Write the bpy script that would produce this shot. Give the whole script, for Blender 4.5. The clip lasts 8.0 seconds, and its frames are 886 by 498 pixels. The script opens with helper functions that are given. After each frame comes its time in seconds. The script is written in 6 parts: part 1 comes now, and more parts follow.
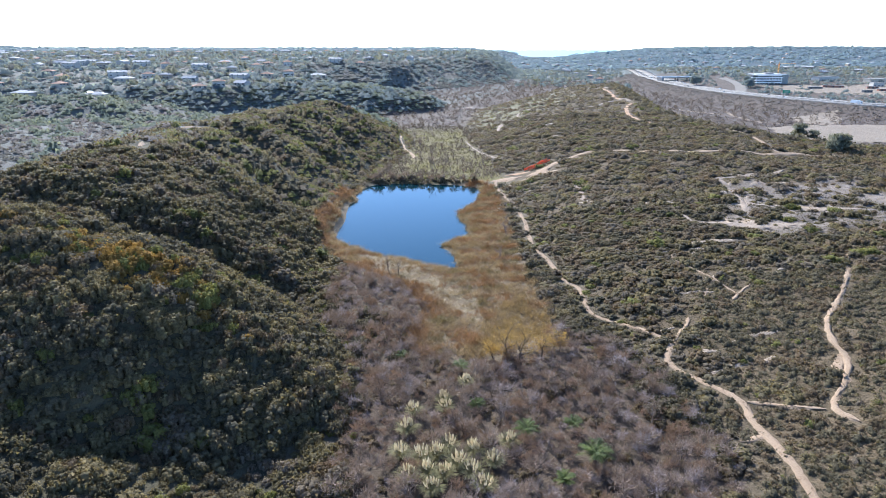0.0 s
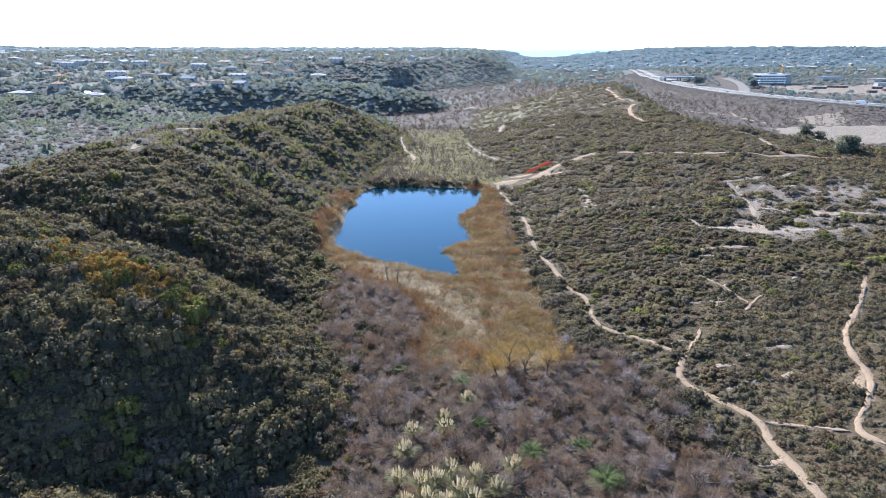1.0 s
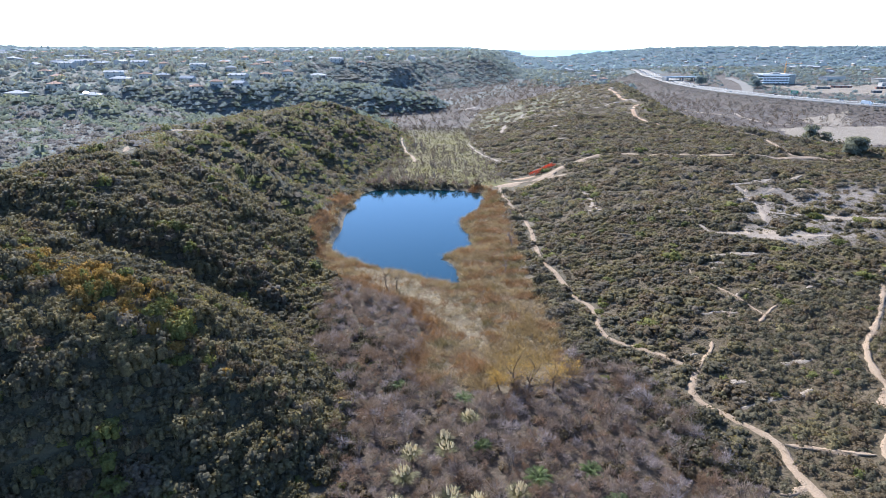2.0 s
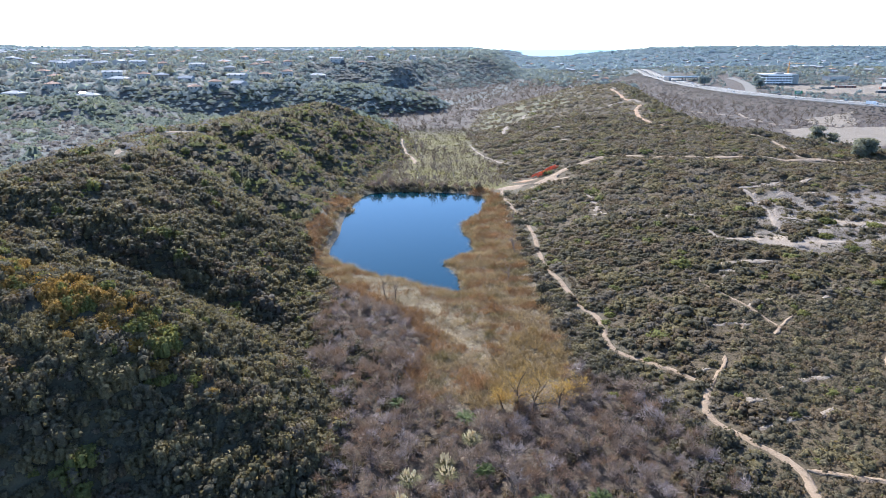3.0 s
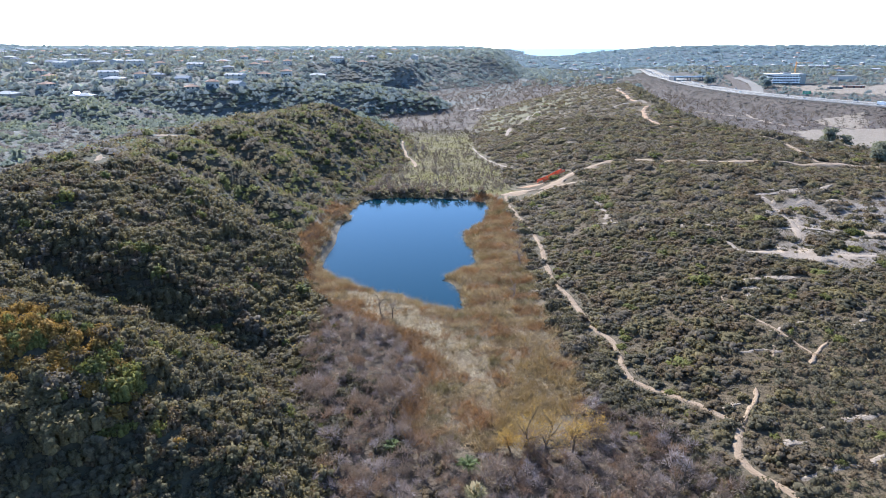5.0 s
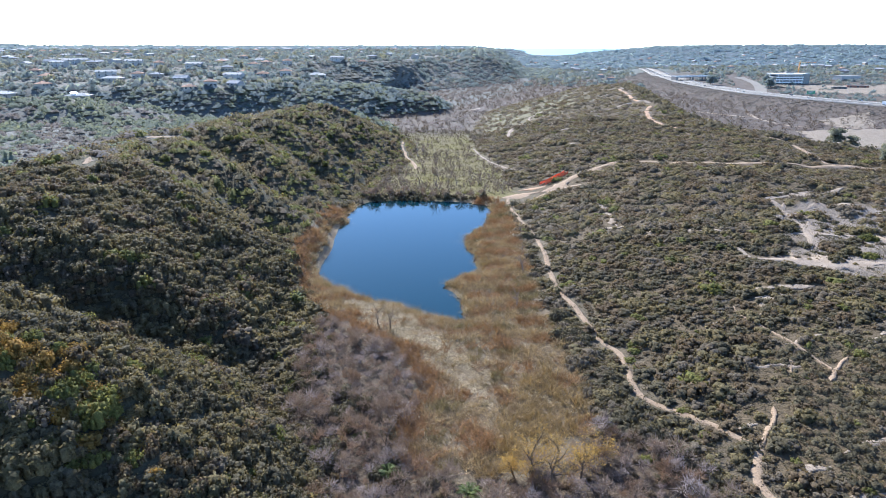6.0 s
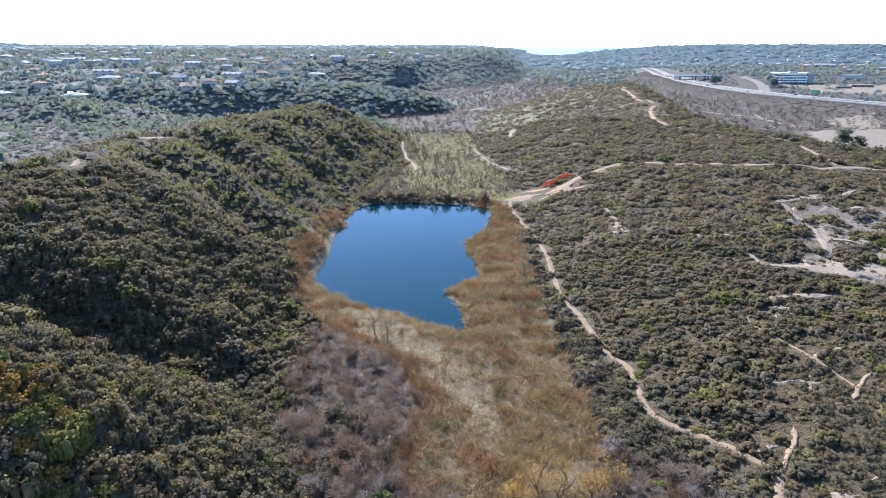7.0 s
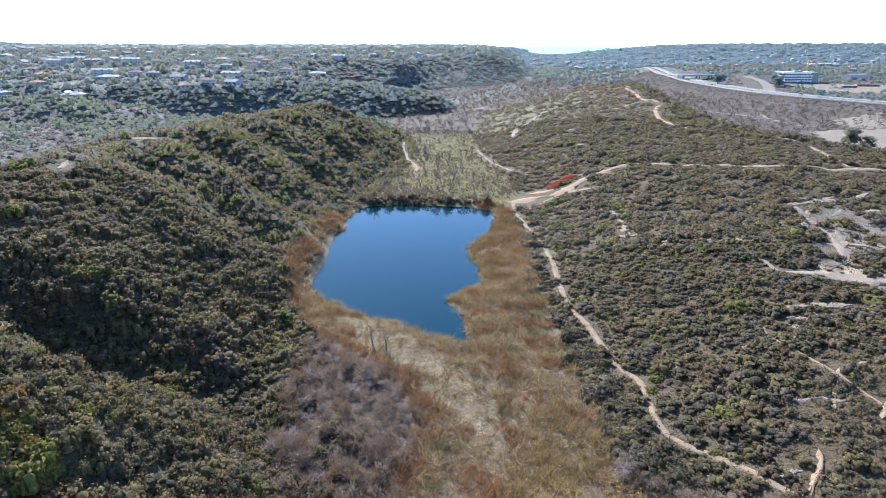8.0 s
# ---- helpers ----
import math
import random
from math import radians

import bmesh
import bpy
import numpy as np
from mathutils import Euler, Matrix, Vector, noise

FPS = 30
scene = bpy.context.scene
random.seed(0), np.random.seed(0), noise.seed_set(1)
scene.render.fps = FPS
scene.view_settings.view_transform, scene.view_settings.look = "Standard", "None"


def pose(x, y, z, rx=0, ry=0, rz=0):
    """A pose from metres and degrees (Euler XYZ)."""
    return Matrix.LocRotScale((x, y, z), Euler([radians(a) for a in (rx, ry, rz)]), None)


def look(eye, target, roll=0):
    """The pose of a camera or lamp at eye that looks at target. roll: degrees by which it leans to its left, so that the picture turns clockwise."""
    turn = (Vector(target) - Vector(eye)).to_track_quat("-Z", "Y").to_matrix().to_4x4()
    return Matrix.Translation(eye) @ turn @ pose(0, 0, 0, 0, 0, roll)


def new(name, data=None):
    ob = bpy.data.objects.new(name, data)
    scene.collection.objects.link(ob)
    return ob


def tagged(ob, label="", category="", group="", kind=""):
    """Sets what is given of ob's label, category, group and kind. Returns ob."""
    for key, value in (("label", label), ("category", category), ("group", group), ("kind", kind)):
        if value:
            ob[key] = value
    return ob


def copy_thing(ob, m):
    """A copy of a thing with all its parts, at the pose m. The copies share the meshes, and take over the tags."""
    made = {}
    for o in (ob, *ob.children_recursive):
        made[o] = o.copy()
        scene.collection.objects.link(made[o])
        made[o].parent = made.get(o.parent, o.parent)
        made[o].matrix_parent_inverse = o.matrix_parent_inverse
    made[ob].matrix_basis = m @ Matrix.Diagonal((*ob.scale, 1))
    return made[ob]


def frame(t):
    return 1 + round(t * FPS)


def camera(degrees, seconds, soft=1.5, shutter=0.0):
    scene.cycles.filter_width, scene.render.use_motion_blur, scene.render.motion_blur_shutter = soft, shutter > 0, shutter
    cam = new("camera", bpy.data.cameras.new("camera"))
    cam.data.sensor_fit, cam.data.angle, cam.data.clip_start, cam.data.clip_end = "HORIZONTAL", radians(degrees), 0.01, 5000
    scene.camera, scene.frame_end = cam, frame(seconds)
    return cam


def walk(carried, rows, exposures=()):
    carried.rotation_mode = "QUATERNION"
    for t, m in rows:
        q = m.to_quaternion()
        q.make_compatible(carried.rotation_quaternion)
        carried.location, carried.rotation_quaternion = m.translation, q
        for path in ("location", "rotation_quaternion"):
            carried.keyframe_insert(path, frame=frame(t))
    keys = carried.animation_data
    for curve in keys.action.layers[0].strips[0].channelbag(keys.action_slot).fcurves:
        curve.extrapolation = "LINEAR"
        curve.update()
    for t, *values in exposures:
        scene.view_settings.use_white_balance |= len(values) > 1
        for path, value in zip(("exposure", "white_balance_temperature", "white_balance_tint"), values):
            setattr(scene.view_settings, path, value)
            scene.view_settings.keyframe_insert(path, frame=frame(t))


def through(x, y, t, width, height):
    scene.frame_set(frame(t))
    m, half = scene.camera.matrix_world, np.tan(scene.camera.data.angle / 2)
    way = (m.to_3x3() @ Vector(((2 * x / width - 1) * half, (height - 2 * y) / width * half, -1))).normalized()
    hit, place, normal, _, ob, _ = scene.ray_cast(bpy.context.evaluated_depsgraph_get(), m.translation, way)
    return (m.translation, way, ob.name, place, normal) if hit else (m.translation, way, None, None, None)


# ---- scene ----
cam = camera(72, 8.0, soft=0.5)
# seconds, eye x y z, yaw, pitch
PATH = [
    (0.0, 0.00, -0.00, 60.00, -0.001, -18.299),
    (0.5, 0.02, 2.91, 60.01, 0.054, -18.302),
    (1.0, 0.05, 5.82, 60.02, 0.106, -18.310),
    (1.5, 0.09, 8.73, 60.02, 0.155, -18.320),
    (3.0, 0.20, 17.47, 60.05, 0.298, -18.359),
    (3.5, 0.27, 20.39, 60.07, 0.346, -18.368),
    (4.0, 0.31, 23.35, 60.06, 0.397, -18.380),
    (4.5, 0.34, 26.34, 60.05, 0.449, -18.395),
    (6.0, 0.55, 35.42, 59.90, 0.584, -18.448),
    (6.5, 0.64, 38.48, 59.78, 0.632, -18.472),
    (7.0, 0.73, 41.55, 59.62, 0.691, -18.498),
    (7.5, 0.80, 44.60, 59.40, 0.765, -18.530),
    (8.0, 0.73, 47.66, 59.16, 0.860, -18.558),
]
walk(cam, [(t, pose(x, y, z, 90 + pitch, 0, yaw)) for t, x, y, z, yaw, pitch in PATH], exposures=((0.0, 1.43, 5490, 11),))
# ---------------------------------------------------------------- daylight
SUN_AZ, SUN_EL = radians(-22), radians(34)
world = bpy.data.worlds.new("sky")
world.use_nodes = True
scene.world = world
wn = world.node_tree.nodes
sky = wn.new("ShaderNodeTexSky")
sky.sky_type, sky.sun_disc = "NISHITA", False
sky.sun_elevation, sky.sun_rotation = SUN_EL, SUN_AZ
sky.air_density, sky.dust_density, sky.ozone_density = 0.75, 0.05, 2.5
wn["Background"].inputs["Strength"].default_value = 0.135
world.node_tree.links.new(sky.outputs["Color"], wn["Background"].inputs["Color"])
sun = new("sun", bpy.data.lights.new("sun", "SUN"))
sun.data.energy, sun.data.angle, sun.data.color = 5.0, radians(0.53), (1.0, 0.925, 0.79)
sun.matrix_world = look((0, 0, 300), (-math.sin(SUN_AZ) * math.cos(SUN_EL) * 100, -math.cos(SUN_AZ) * math.cos(SUN_EL) * 100, 300 - math.sin(SUN_EL) * 100))
# ---------------------------------------------------------------- materials
def nodes_of(name):
    m = bpy.data.materials.new(name)
    m.use_nodes = True
    t = m.node_tree
    return m, t, t.nodes["Principled BSDF"]


def link(t, a, b):
    t.links.new(a, b)


def mixed(t, fac, a, b, way="MIX"):
    n = t.nodes.new("ShaderNodeMix")
    n.data_type, n.blend_type = "RGBA", way
    for sock, v in ((n.inputs["Factor"], fac), (n.inputs["A"], a), (n.inputs["B"], b)):
        if isinstance(v, (int, float)):
            sock.default_value = v
        elif isinstance(v, tuple):
            sock.default_value = (*v, 1)
        else:
            link(t, v, sock)
    return n.outputs["Result"]


def grain(t, size, detail=4, low=0.35, high=0.65, rough=0.6):
    """Noise of about that many metres, spread over 0 to 1."""
    g = t.nodes.new("ShaderNodeNewGeometry")
    n = t.nodes.new("ShaderNodeTexNoise")
    n.inputs["Scale"].default_value, n.inputs["Detail"].default_value, n.inputs["Roughness"].default_value = 1.0 / size, detail, rough
    link(t, g.outputs["Position"], n.inputs["Vector"])
    r = t.nodes.new("ShaderNodeMapRange")
    r.inputs["From Min"].default_value, r.inputs["From Max"].default_value = low, high
    link(t, n.outputs["Fac"], r.inputs["Value"])
    return r.outputs["Result"]


def bumped(t, bsdf, height, strength=0.5, distance=0.1):
    b = t.nodes.new("ShaderNodeBump")
    b.inputs["Strength"].default_value, b.inputs["Distance"].default_value = strength, distance
    link(t, height, b.inputs["Height"])
    link(t, b.outputs["Normal"], bsdf.inputs["Normal"])


def earth(name, a, b, c, large, small, rough=0.95, relief=0.4):
    """Soil, stone, plaster or paint: two colours in large patches, a third as fine grain."""
    m, t, p = nodes_of(name)
    fine = grain(t, small)
    col = mixed(t, grain(t, large), a, b)
    half = t.nodes.new("ShaderNodeMath")
    half.operation = "MULTIPLY"
    half.inputs[1].default_value = 0.6
    link(t, fine, half.inputs[0])
    link(t, mixed(t, half.outputs[0], col, c), p.inputs["Base Color"])
    p.inputs["Roughness"].default_value = rough
    p.inputs["Specular IOR Level"].default_value = 0.2
    bumped(t, p, fine, relief, small)
    return m


def leafy(name, a, b, c, patch=6.0, through=0.42, rough=0.8, speck=0.35, mottle=0.36):
    """Foliage: tuft by tuft between a and b, plant by plant towards c, mottled leaf by leaf; light comes through."""
    m, t, p = nodes_of(name)
    g = t.nodes.new("ShaderNodeNewGeometry")
    col = mixed(t, g.outputs["Random Per Island"], a, b)
    col = mixed(t, grain(t, patch, 3, 0.42, 0.66), col, c)
    fine = grain(t, speck, 3, 0.32, 0.68, 0.7)
    col = mixed(t, 1.0, col, mixed(t, fine, (1 - mottle,) * 3, (1 + mottle, 1 + mottle, 1 + 0.9 * mottle)), "MULTIPLY")
    link(t, col, p.inputs["Base Color"])
    p.inputs["Roughness"].default_value = rough
    p.inputs["Specular IOR Level"].default_value = 0.15
    bumped(t, p, fine, 0.4, speck)
    tr = t.nodes.new("ShaderNodeBsdfTranslucent")
    link(t, mixed(t, 1.0, col, (1.12, 1.06, 0.78), "MULTIPLY"), tr.inputs["Color"])
    mx = t.nodes.new("ShaderNodeMixShader")
    mx.inputs["Fac"].default_value = through
    link(t, p.outputs["BSDF"], mx.inputs[1])
    link(t, tr.outputs["BSDF"], mx.inputs[2])
    link(t, mx.outputs["Shader"], t.nodes["Material Output"].inputs["Surface"])
    return m


def plain(name, col, rough=0.6, metal=0.0, wear=0.85, size=1.0):
    m, t, p = nodes_of(name)
    dark = tuple(v * wear for v in col)
    link(t, mixed(t, grain(t, size), col, dark), p.inputs["Base Color"])
    p.inputs["Roughness"].default_value, p.inputs["Metallic"].default_value = rough, metal
    return m


def ground_mat():
    """Scrub soil that passes into meadow, dry river flat, reed litter and thicket litter; far town, slope and coast
    ground greyed for haze.
    """
    m, t, p = nodes_of("canyon_soil")
    col = mixed(t, grain(t, 14), (0.125, 0.098, 0.066), (0.085, 0.070, 0.046))
    # town, far_slope and coast tones are greyed or blued in place of haze
    for key, a, b, size in (("mesa", (0.068, 0.051, 0.030), (0.106, 0.079, 0.048), 6), ("meadow", (0.124, 0.108, 0.032), (0.118, 0.096, 0.052), 16), ("river_flat", (0.096, 0.076, 0.064), (0.078, 0.064, 0.052), 22),
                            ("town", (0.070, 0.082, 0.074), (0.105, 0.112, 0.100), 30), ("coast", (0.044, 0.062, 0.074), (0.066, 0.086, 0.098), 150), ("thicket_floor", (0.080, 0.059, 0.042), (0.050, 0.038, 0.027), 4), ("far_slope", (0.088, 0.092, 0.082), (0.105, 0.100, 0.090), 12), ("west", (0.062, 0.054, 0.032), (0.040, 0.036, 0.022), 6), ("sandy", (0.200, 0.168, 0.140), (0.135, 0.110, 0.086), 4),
                            ("hill_grass", (0.128, 0.112, 0.062), (0.104, 0.094, 0.054), 14), ("reed_bed", (0.18, 0.140, 0.095), (0.11, 0.084, 0.054), 4)):
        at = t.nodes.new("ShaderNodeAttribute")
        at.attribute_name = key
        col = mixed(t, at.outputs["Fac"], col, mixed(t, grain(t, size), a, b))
    fine = grain(t, 0.6)
    col = mixed(t, fine, col, (1.25, 1.22, 1.18), "MULTIPLY")
    link(t, col, p.inputs["Base Color"])
    p.inputs["Roughness"].default_value = 0.95
    p.inputs["Specular IOR Level"].default_value = 0.2
    bumped(t, p, fine, 0.4, 0.5)
    return m


M_GROUND = ground_mat()
M_SAND = earth("trail_sand", (0.272, 0.193, 0.126), (0.232, 0.158, 0.099), (0.312, 0.235, 0.162), 5, 0.25)
M_PALE = earth("pale_sand", (0.250, 0.196, 0.148), (0.205, 0.156, 0.114), (0.300, 0.245, 0.190), 4, 0.3)
M_ORANGE_SOIL = earth("red_soil", (0.368, 0.226, 0.133), (0.400, 0.281, 0.185), (0.320, 0.187, 0.104), 6, 0.4)
M_ASPHALT = earth("asphalt", (0.185, 0.165, 0.140), (0.155, 0.138, 0.118), (0.215, 0.190, 0.162), 25, 1.5, 0.9, 0.1)
L_OLIVE = leafy("olive_leaves", (0.148, 0.119, 0.060), (0.222, 0.179, 0.094), (0.120, 0.101, 0.053))
L_DARK = leafy("dark_leaves", (0.103, 0.088, 0.056), (0.158, 0.132, 0.081), (0.088, 0.077, 0.050))
L_SAGE = leafy("grey_sage", (0.146, 0.118, 0.086), (0.190, 0.154, 0.116), (0.118, 0.096, 0.068), 4.0)
L_BROWN = leafy("brown_scrub", (0.130, 0.092, 0.056), (0.176, 0.130, 0.082), (0.104, 0.080, 0.047), 5.0)
L_GREEN = leafy("fresh_leaves", (0.128, 0.128, 0.036), (0.200, 0.190, 0.060), (0.104, 0.107, 0.034))
L_ORANGE = leafy("rust_blossom", (0.245, 0.140, 0.036), (0.318, 0.203, 0.055), (0.172, 0.122, 0.042), 4.0)
L_TWIG = leafy("bare_twigs", (0.245, 0.181, 0.147), (0.342, 0.262, 0.220), (0.194, 0.139, 0.107), 3.0, 0.2, 0.85, 0.5)
L_RUST = leafy("rust_twigs", (0.230, 0.106, 0.051), (0.289, 0.153, 0.076), (0.187, 0.102, 0.051), 4.0, 0.15, 0.85)
L_REED = leafy("dry_reeds", (0.320, 0.229, 0.127), (0.460, 0.352, 0.216), (0.241, 0.160, 0.083), 3.5, 0.3, 0.8, 0.5)
L_STRAW = leafy("straw", (0.385, 0.310, 0.205), (0.520, 0.440, 0.310), (0.325, 0.250, 0.155), 3.0, 0.3, 0.8, 0.5)
L_YELLOW = leafy("yellow_reeds", (0.301, 0.209, 0.103), (0.393, 0.289, 0.154), (0.241, 0.163, 0.077), 2.5, 0.3, 0.8, 0.5)
L_PLUME = leafy("pale_plumes", (0.66, 0.575, 0.43), (0.76, 0.68, 0.53), (0.60, 0.52, 0.38), 2.0, 0.35, 0.8, 0.35, 0.15)
L_BLADE = leafy("grass_blades", (0.104, 0.090, 0.030), (0.138, 0.118, 0.042), (0.108, 0.086, 0.040), 6.0, 0.2, 0.7)
L_PALM = leafy("palm_fronds", (0.062, 0.088, 0.018), (0.120, 0.145, 0.032), (0.052, 0.072, 0.018), 2.0, 0.3, 0.5)
# Haze is put into this leaf colour: paled and tinted blue.
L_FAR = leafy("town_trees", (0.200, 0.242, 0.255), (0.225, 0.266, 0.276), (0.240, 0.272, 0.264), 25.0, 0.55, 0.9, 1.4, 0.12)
M_BARK = earth("pale_bark", (0.26, 0.20, 0.155), (0.19, 0.145, 0.11), (0.32, 0.26, 0.21), 0.8, 0.08)
M_TRUNK = earth("brown_bark", (0.13, 0.095, 0.065), (0.09, 0.065, 0.045), (0.18, 0.135, 0.095), 0.8, 0.08)
L_RUSTREED = leafy("rusty_reed_blades", (0.275, 0.152, 0.077), (0.371, 0.226, 0.124), (0.213, 0.122, 0.063), 3.0, 0.3, 0.8, 0.5)
L_RUSTTWIG = leafy("brown_twigs", (0.243, 0.154, 0.108), (0.312, 0.213, 0.157), (0.192, 0.124, 0.082), 5.0, 0.2, 0.85)
# These two far tones are lifted, with haze put into the colour.
L_FARBROWN = leafy("haze_grey_scrub", (0.190, 0.196, 0.190), (0.210, 0.214, 0.204), (0.222, 0.218, 0.196), 20.0, 0.5, 0.9, 0.9, 0.12)
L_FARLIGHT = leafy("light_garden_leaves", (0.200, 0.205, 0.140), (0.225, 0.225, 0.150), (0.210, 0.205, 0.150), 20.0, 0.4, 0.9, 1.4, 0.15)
# Coastal haze is mixed into this blue-grey leaf colour.
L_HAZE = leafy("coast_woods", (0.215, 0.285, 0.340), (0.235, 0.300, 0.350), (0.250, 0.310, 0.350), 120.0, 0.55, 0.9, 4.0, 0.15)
L_FLATTWIG = leafy("river_twigs", (0.150, 0.120, 0.110), (0.178, 0.144, 0.132), (0.132, 0.110, 0.095), 30.0, 0.3, 0.85, 0.8, 0.2)
L_EUC = leafy("eucalyptus_leaves", (0.150, 0.155, 0.108), (0.200, 0.200, 0.145), (0.165, 0.160, 0.115), 3.0)
# Oak green lifted toward grey to imitate haze.
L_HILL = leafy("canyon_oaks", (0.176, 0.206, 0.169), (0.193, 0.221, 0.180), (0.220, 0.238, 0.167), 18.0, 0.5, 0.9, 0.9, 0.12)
L_LILAC = leafy("lilac_twigs", (0.293, 0.237, 0.228), (0.392, 0.327, 0.317), (0.249, 0.193, 0.178), 3.0, 0.2, 0.85, 0.5)
L_PAMPAS = leafy("pampas_blades", (0.180, 0.165, 0.078), (0.270, 0.245, 0.130), (0.215, 0.190, 0.095), 1.5, 0.35, 0.7)
# Grey-brown scrub, its colour lifted somewhat to imitate haze.
L_FARDULL = leafy("dull_far_scrub", (0.167, 0.146, 0.139), (0.192, 0.166, 0.156), (0.153, 0.147, 0.131), 20.0, 0.4, 0.9, 0.9, 0.2)
L_GOLD = leafy("golden_leaves", (0.399, 0.255, 0.072), (0.484, 0.332, 0.119), (0.340, 0.204, 0.060), 1.5, 0.45, 0.7)
L_OLIVEREED = leafy("olive_reeds", (0.195, 0.154, 0.078), (0.271, 0.218, 0.118), (0.153, 0.117, 0.060), 2.5, 0.35, 0.8, 0.5)

# ---------------------------------------------------------------- lie of the land
def ramp(v, a, b):
    u = np.clip((v - a) / (b - a), 0.0, 1.0)
    return u * u * (3 - 2 * u)


def curve(y, pairs):
    """A smooth line through (y, value) pairs."""
    ys, vs = zip(*pairs)
    wide = sum(np.interp(np.asarray(y, float) + d, ys, vs) for d in (-9, -3, 3, 9))
    return wide / 4


FLOOR = ((-200, 3), (60, 1.4), (110, 0.8), (300, 0.8), (400, 1.5), (560, 1.5), (700, 0), (900, -4), (1300, -13), (1700, -6), (5000, -6))
EDGE_L = ((-200, -36), (60, -24), (96, -21), (118, -26), (140, -31), (186, -39), (230, -43), (270, -37), (310, -29), (372, -21), (430, -24),
          (500, -50), (565, -80), (630, -25), (700, 0), (850, 60), (920, 85), (1120, 125), (1700, 200))
EDGE_R = ((-200, 40), (60, 36), (100, 40), (138, 31), (186, 28), (260, 32), (300, 28), (333, 26), (386, 16), (500, 20), (613, 34), (760, 95), (900, 200), (1000, 300))
MESA_R = ((-200, 300), (200, 270), (318, 235), (420, 172), (480, 174), (560, 184), (640, 196), (700, 206), (800, 220), (5000, 220))
POND = ((-35, 266), (-31, 273), (-21, 276), (-7, 275), (7, 273), (15, 268), (15.5, 259), (12, 240), (5.2, 228), (4.4, 219), (7.5, 210), (8.2, 202),
        (7.8, 195), (3.3, 191.5), (-1.4, 185), (2, 178.5), (2.6, 171.5), (4.4, 164), (-4.7, 166.5), (-9, 170), (-10.2, 173), (-16.2, 174),
        (-25, 181), (-32, 187), (-35.3, 194), (-37.7, 204), (-36.8, 214), (-38.4, 225), (-38.4, 237), (-34.4, 243.5), (-36.6, 254))
RIDGES = (  # crest points x, y, z, reach to the valley side, reach to the far side
    ((-112, 120, 28, 70, 72), (-105, 168, 29, 70, 72), (-106, 212, 29, 72, 72), (-106, 259, 28.5, 68, 72), (-91, 291, 28.3, 54, 72),
     (-78, 392, 27, 54, 66), (-62, 440, 15, 34, 50), (-46, 490, 3, 18, 30)),
    ((-150, 128, 29, 50, 46), (-85, 112, 30, 46, 36), (-62, 102, 25.5, 40, 28), (-48, 98, 16.5, 32, 25), (-34, 95, 9, 20, 17), (-20, 94, 1, 9, 9)),
    ((-90, 56, 15, 26, 30), (-60, 64, 10, 26, 26), (-48, 62, 7, 22, 22), (-32, 60, 2, 12, 12)),
    ((-92, 166, 26, 26, 34), (-70, 156, 20.5, 26, 30), (-53, 151, 11, 18, 22), (-40, 148, 3, 9, 9)),
    ((-420, 470, 25, 80, 55), (-320, 452, 24.5, 78, 48), (-255, 446, 26.5, 75, 42), (-212, 438, 22, 62, 40), (-175, 428, 14, 48, 38), (-150, 420, 8, 40, 34)),
    ((-260, 640, 27, 70, 90), (-150, 610, 26, 70, 90), (-80, 612, 25, 62, 60), (-40, 622, 20, 45, 50), (-10, 640, 8, 20, 25)),
)


def ridge(x, y, crest):
    best = np.full(np.shape(x), -40.0)
    for (ax, ay, az, an, af), (bx, by, bz, bn, bf) in zip(crest, crest[1:]):
        ll = (bx - ax) ** 2 + (by - ay) ** 2
        s = np.clip(((x - ax) * (bx - ax) + (y - ay) * (by - ay)) / ll, 0, 1)
        dx, dy = x - ax - s * (bx - ax), y - ay - s * (by - ay)
        reach = np.where(dx * 0.8 - dy * 0.6 > 0, an + s * (bn - an), af + s * (bf - af))
        u = np.hypot(dx, dy) / reach
        best = np.maximum(best, (az + s * (bz - az)) * (1 - u ** 1.8))
    return best


def waves(x, y, size, seed):
    """Smooth unevenness, about -1 to 1."""
    r = np.random.RandomState(seed)
    out = 0
    for k in range(7):
        a, p = r.uniform(0, 6.28), r.uniform(0, 6.28)
        q = 6.28 / size * r.uniform(0.55, 1.7)
        out = out + np.sin((x * np.cos(a) + y * np.sin(a)) * q + p)
    return out / 3.2


def inside(x, y, corners):
    """Signed distance to a closed outline, positive within."""
    x, y = np.asarray(x, float), np.asarray(y, float)
    best, odd = np.full(x.shape, 1e9), np.zeros(x.shape, bool)
    for (ax, ay), (bx, by) in zip(corners, corners[1:] + corners[:1]):
        s = np.clip(((x - ax) * (bx - ax) + (y - ay) * (by - ay)) / ((bx - ax) ** 2 + (by - ay) ** 2), 0, 1)
        best = np.minimum(best, np.hypot(x - ax - s * (bx - ax), y - ay - s * (by - ay)))
        if ay != by:
            odd ^= ((ay > y) != (by > y)) & (x < ax + (y - ay) / (by - ay) * (bx - ax))
    return np.where(odd, best, -best)


def shore(x, y):
    return inside(x, y, POND)


def smax(a, b, k=2.5):
    h = np.clip(0.5 + 0.5 * (a - b) / k, 0, 1)
    return b + (a - b) * h + k * h * (1 - h)


ROAD_X = ((380, 700), (480, 590), (560, 505), (640, 446), (740, 412), (836, 392), (1023, 376), (1200, 388), (1490, 452), (1900, 560))


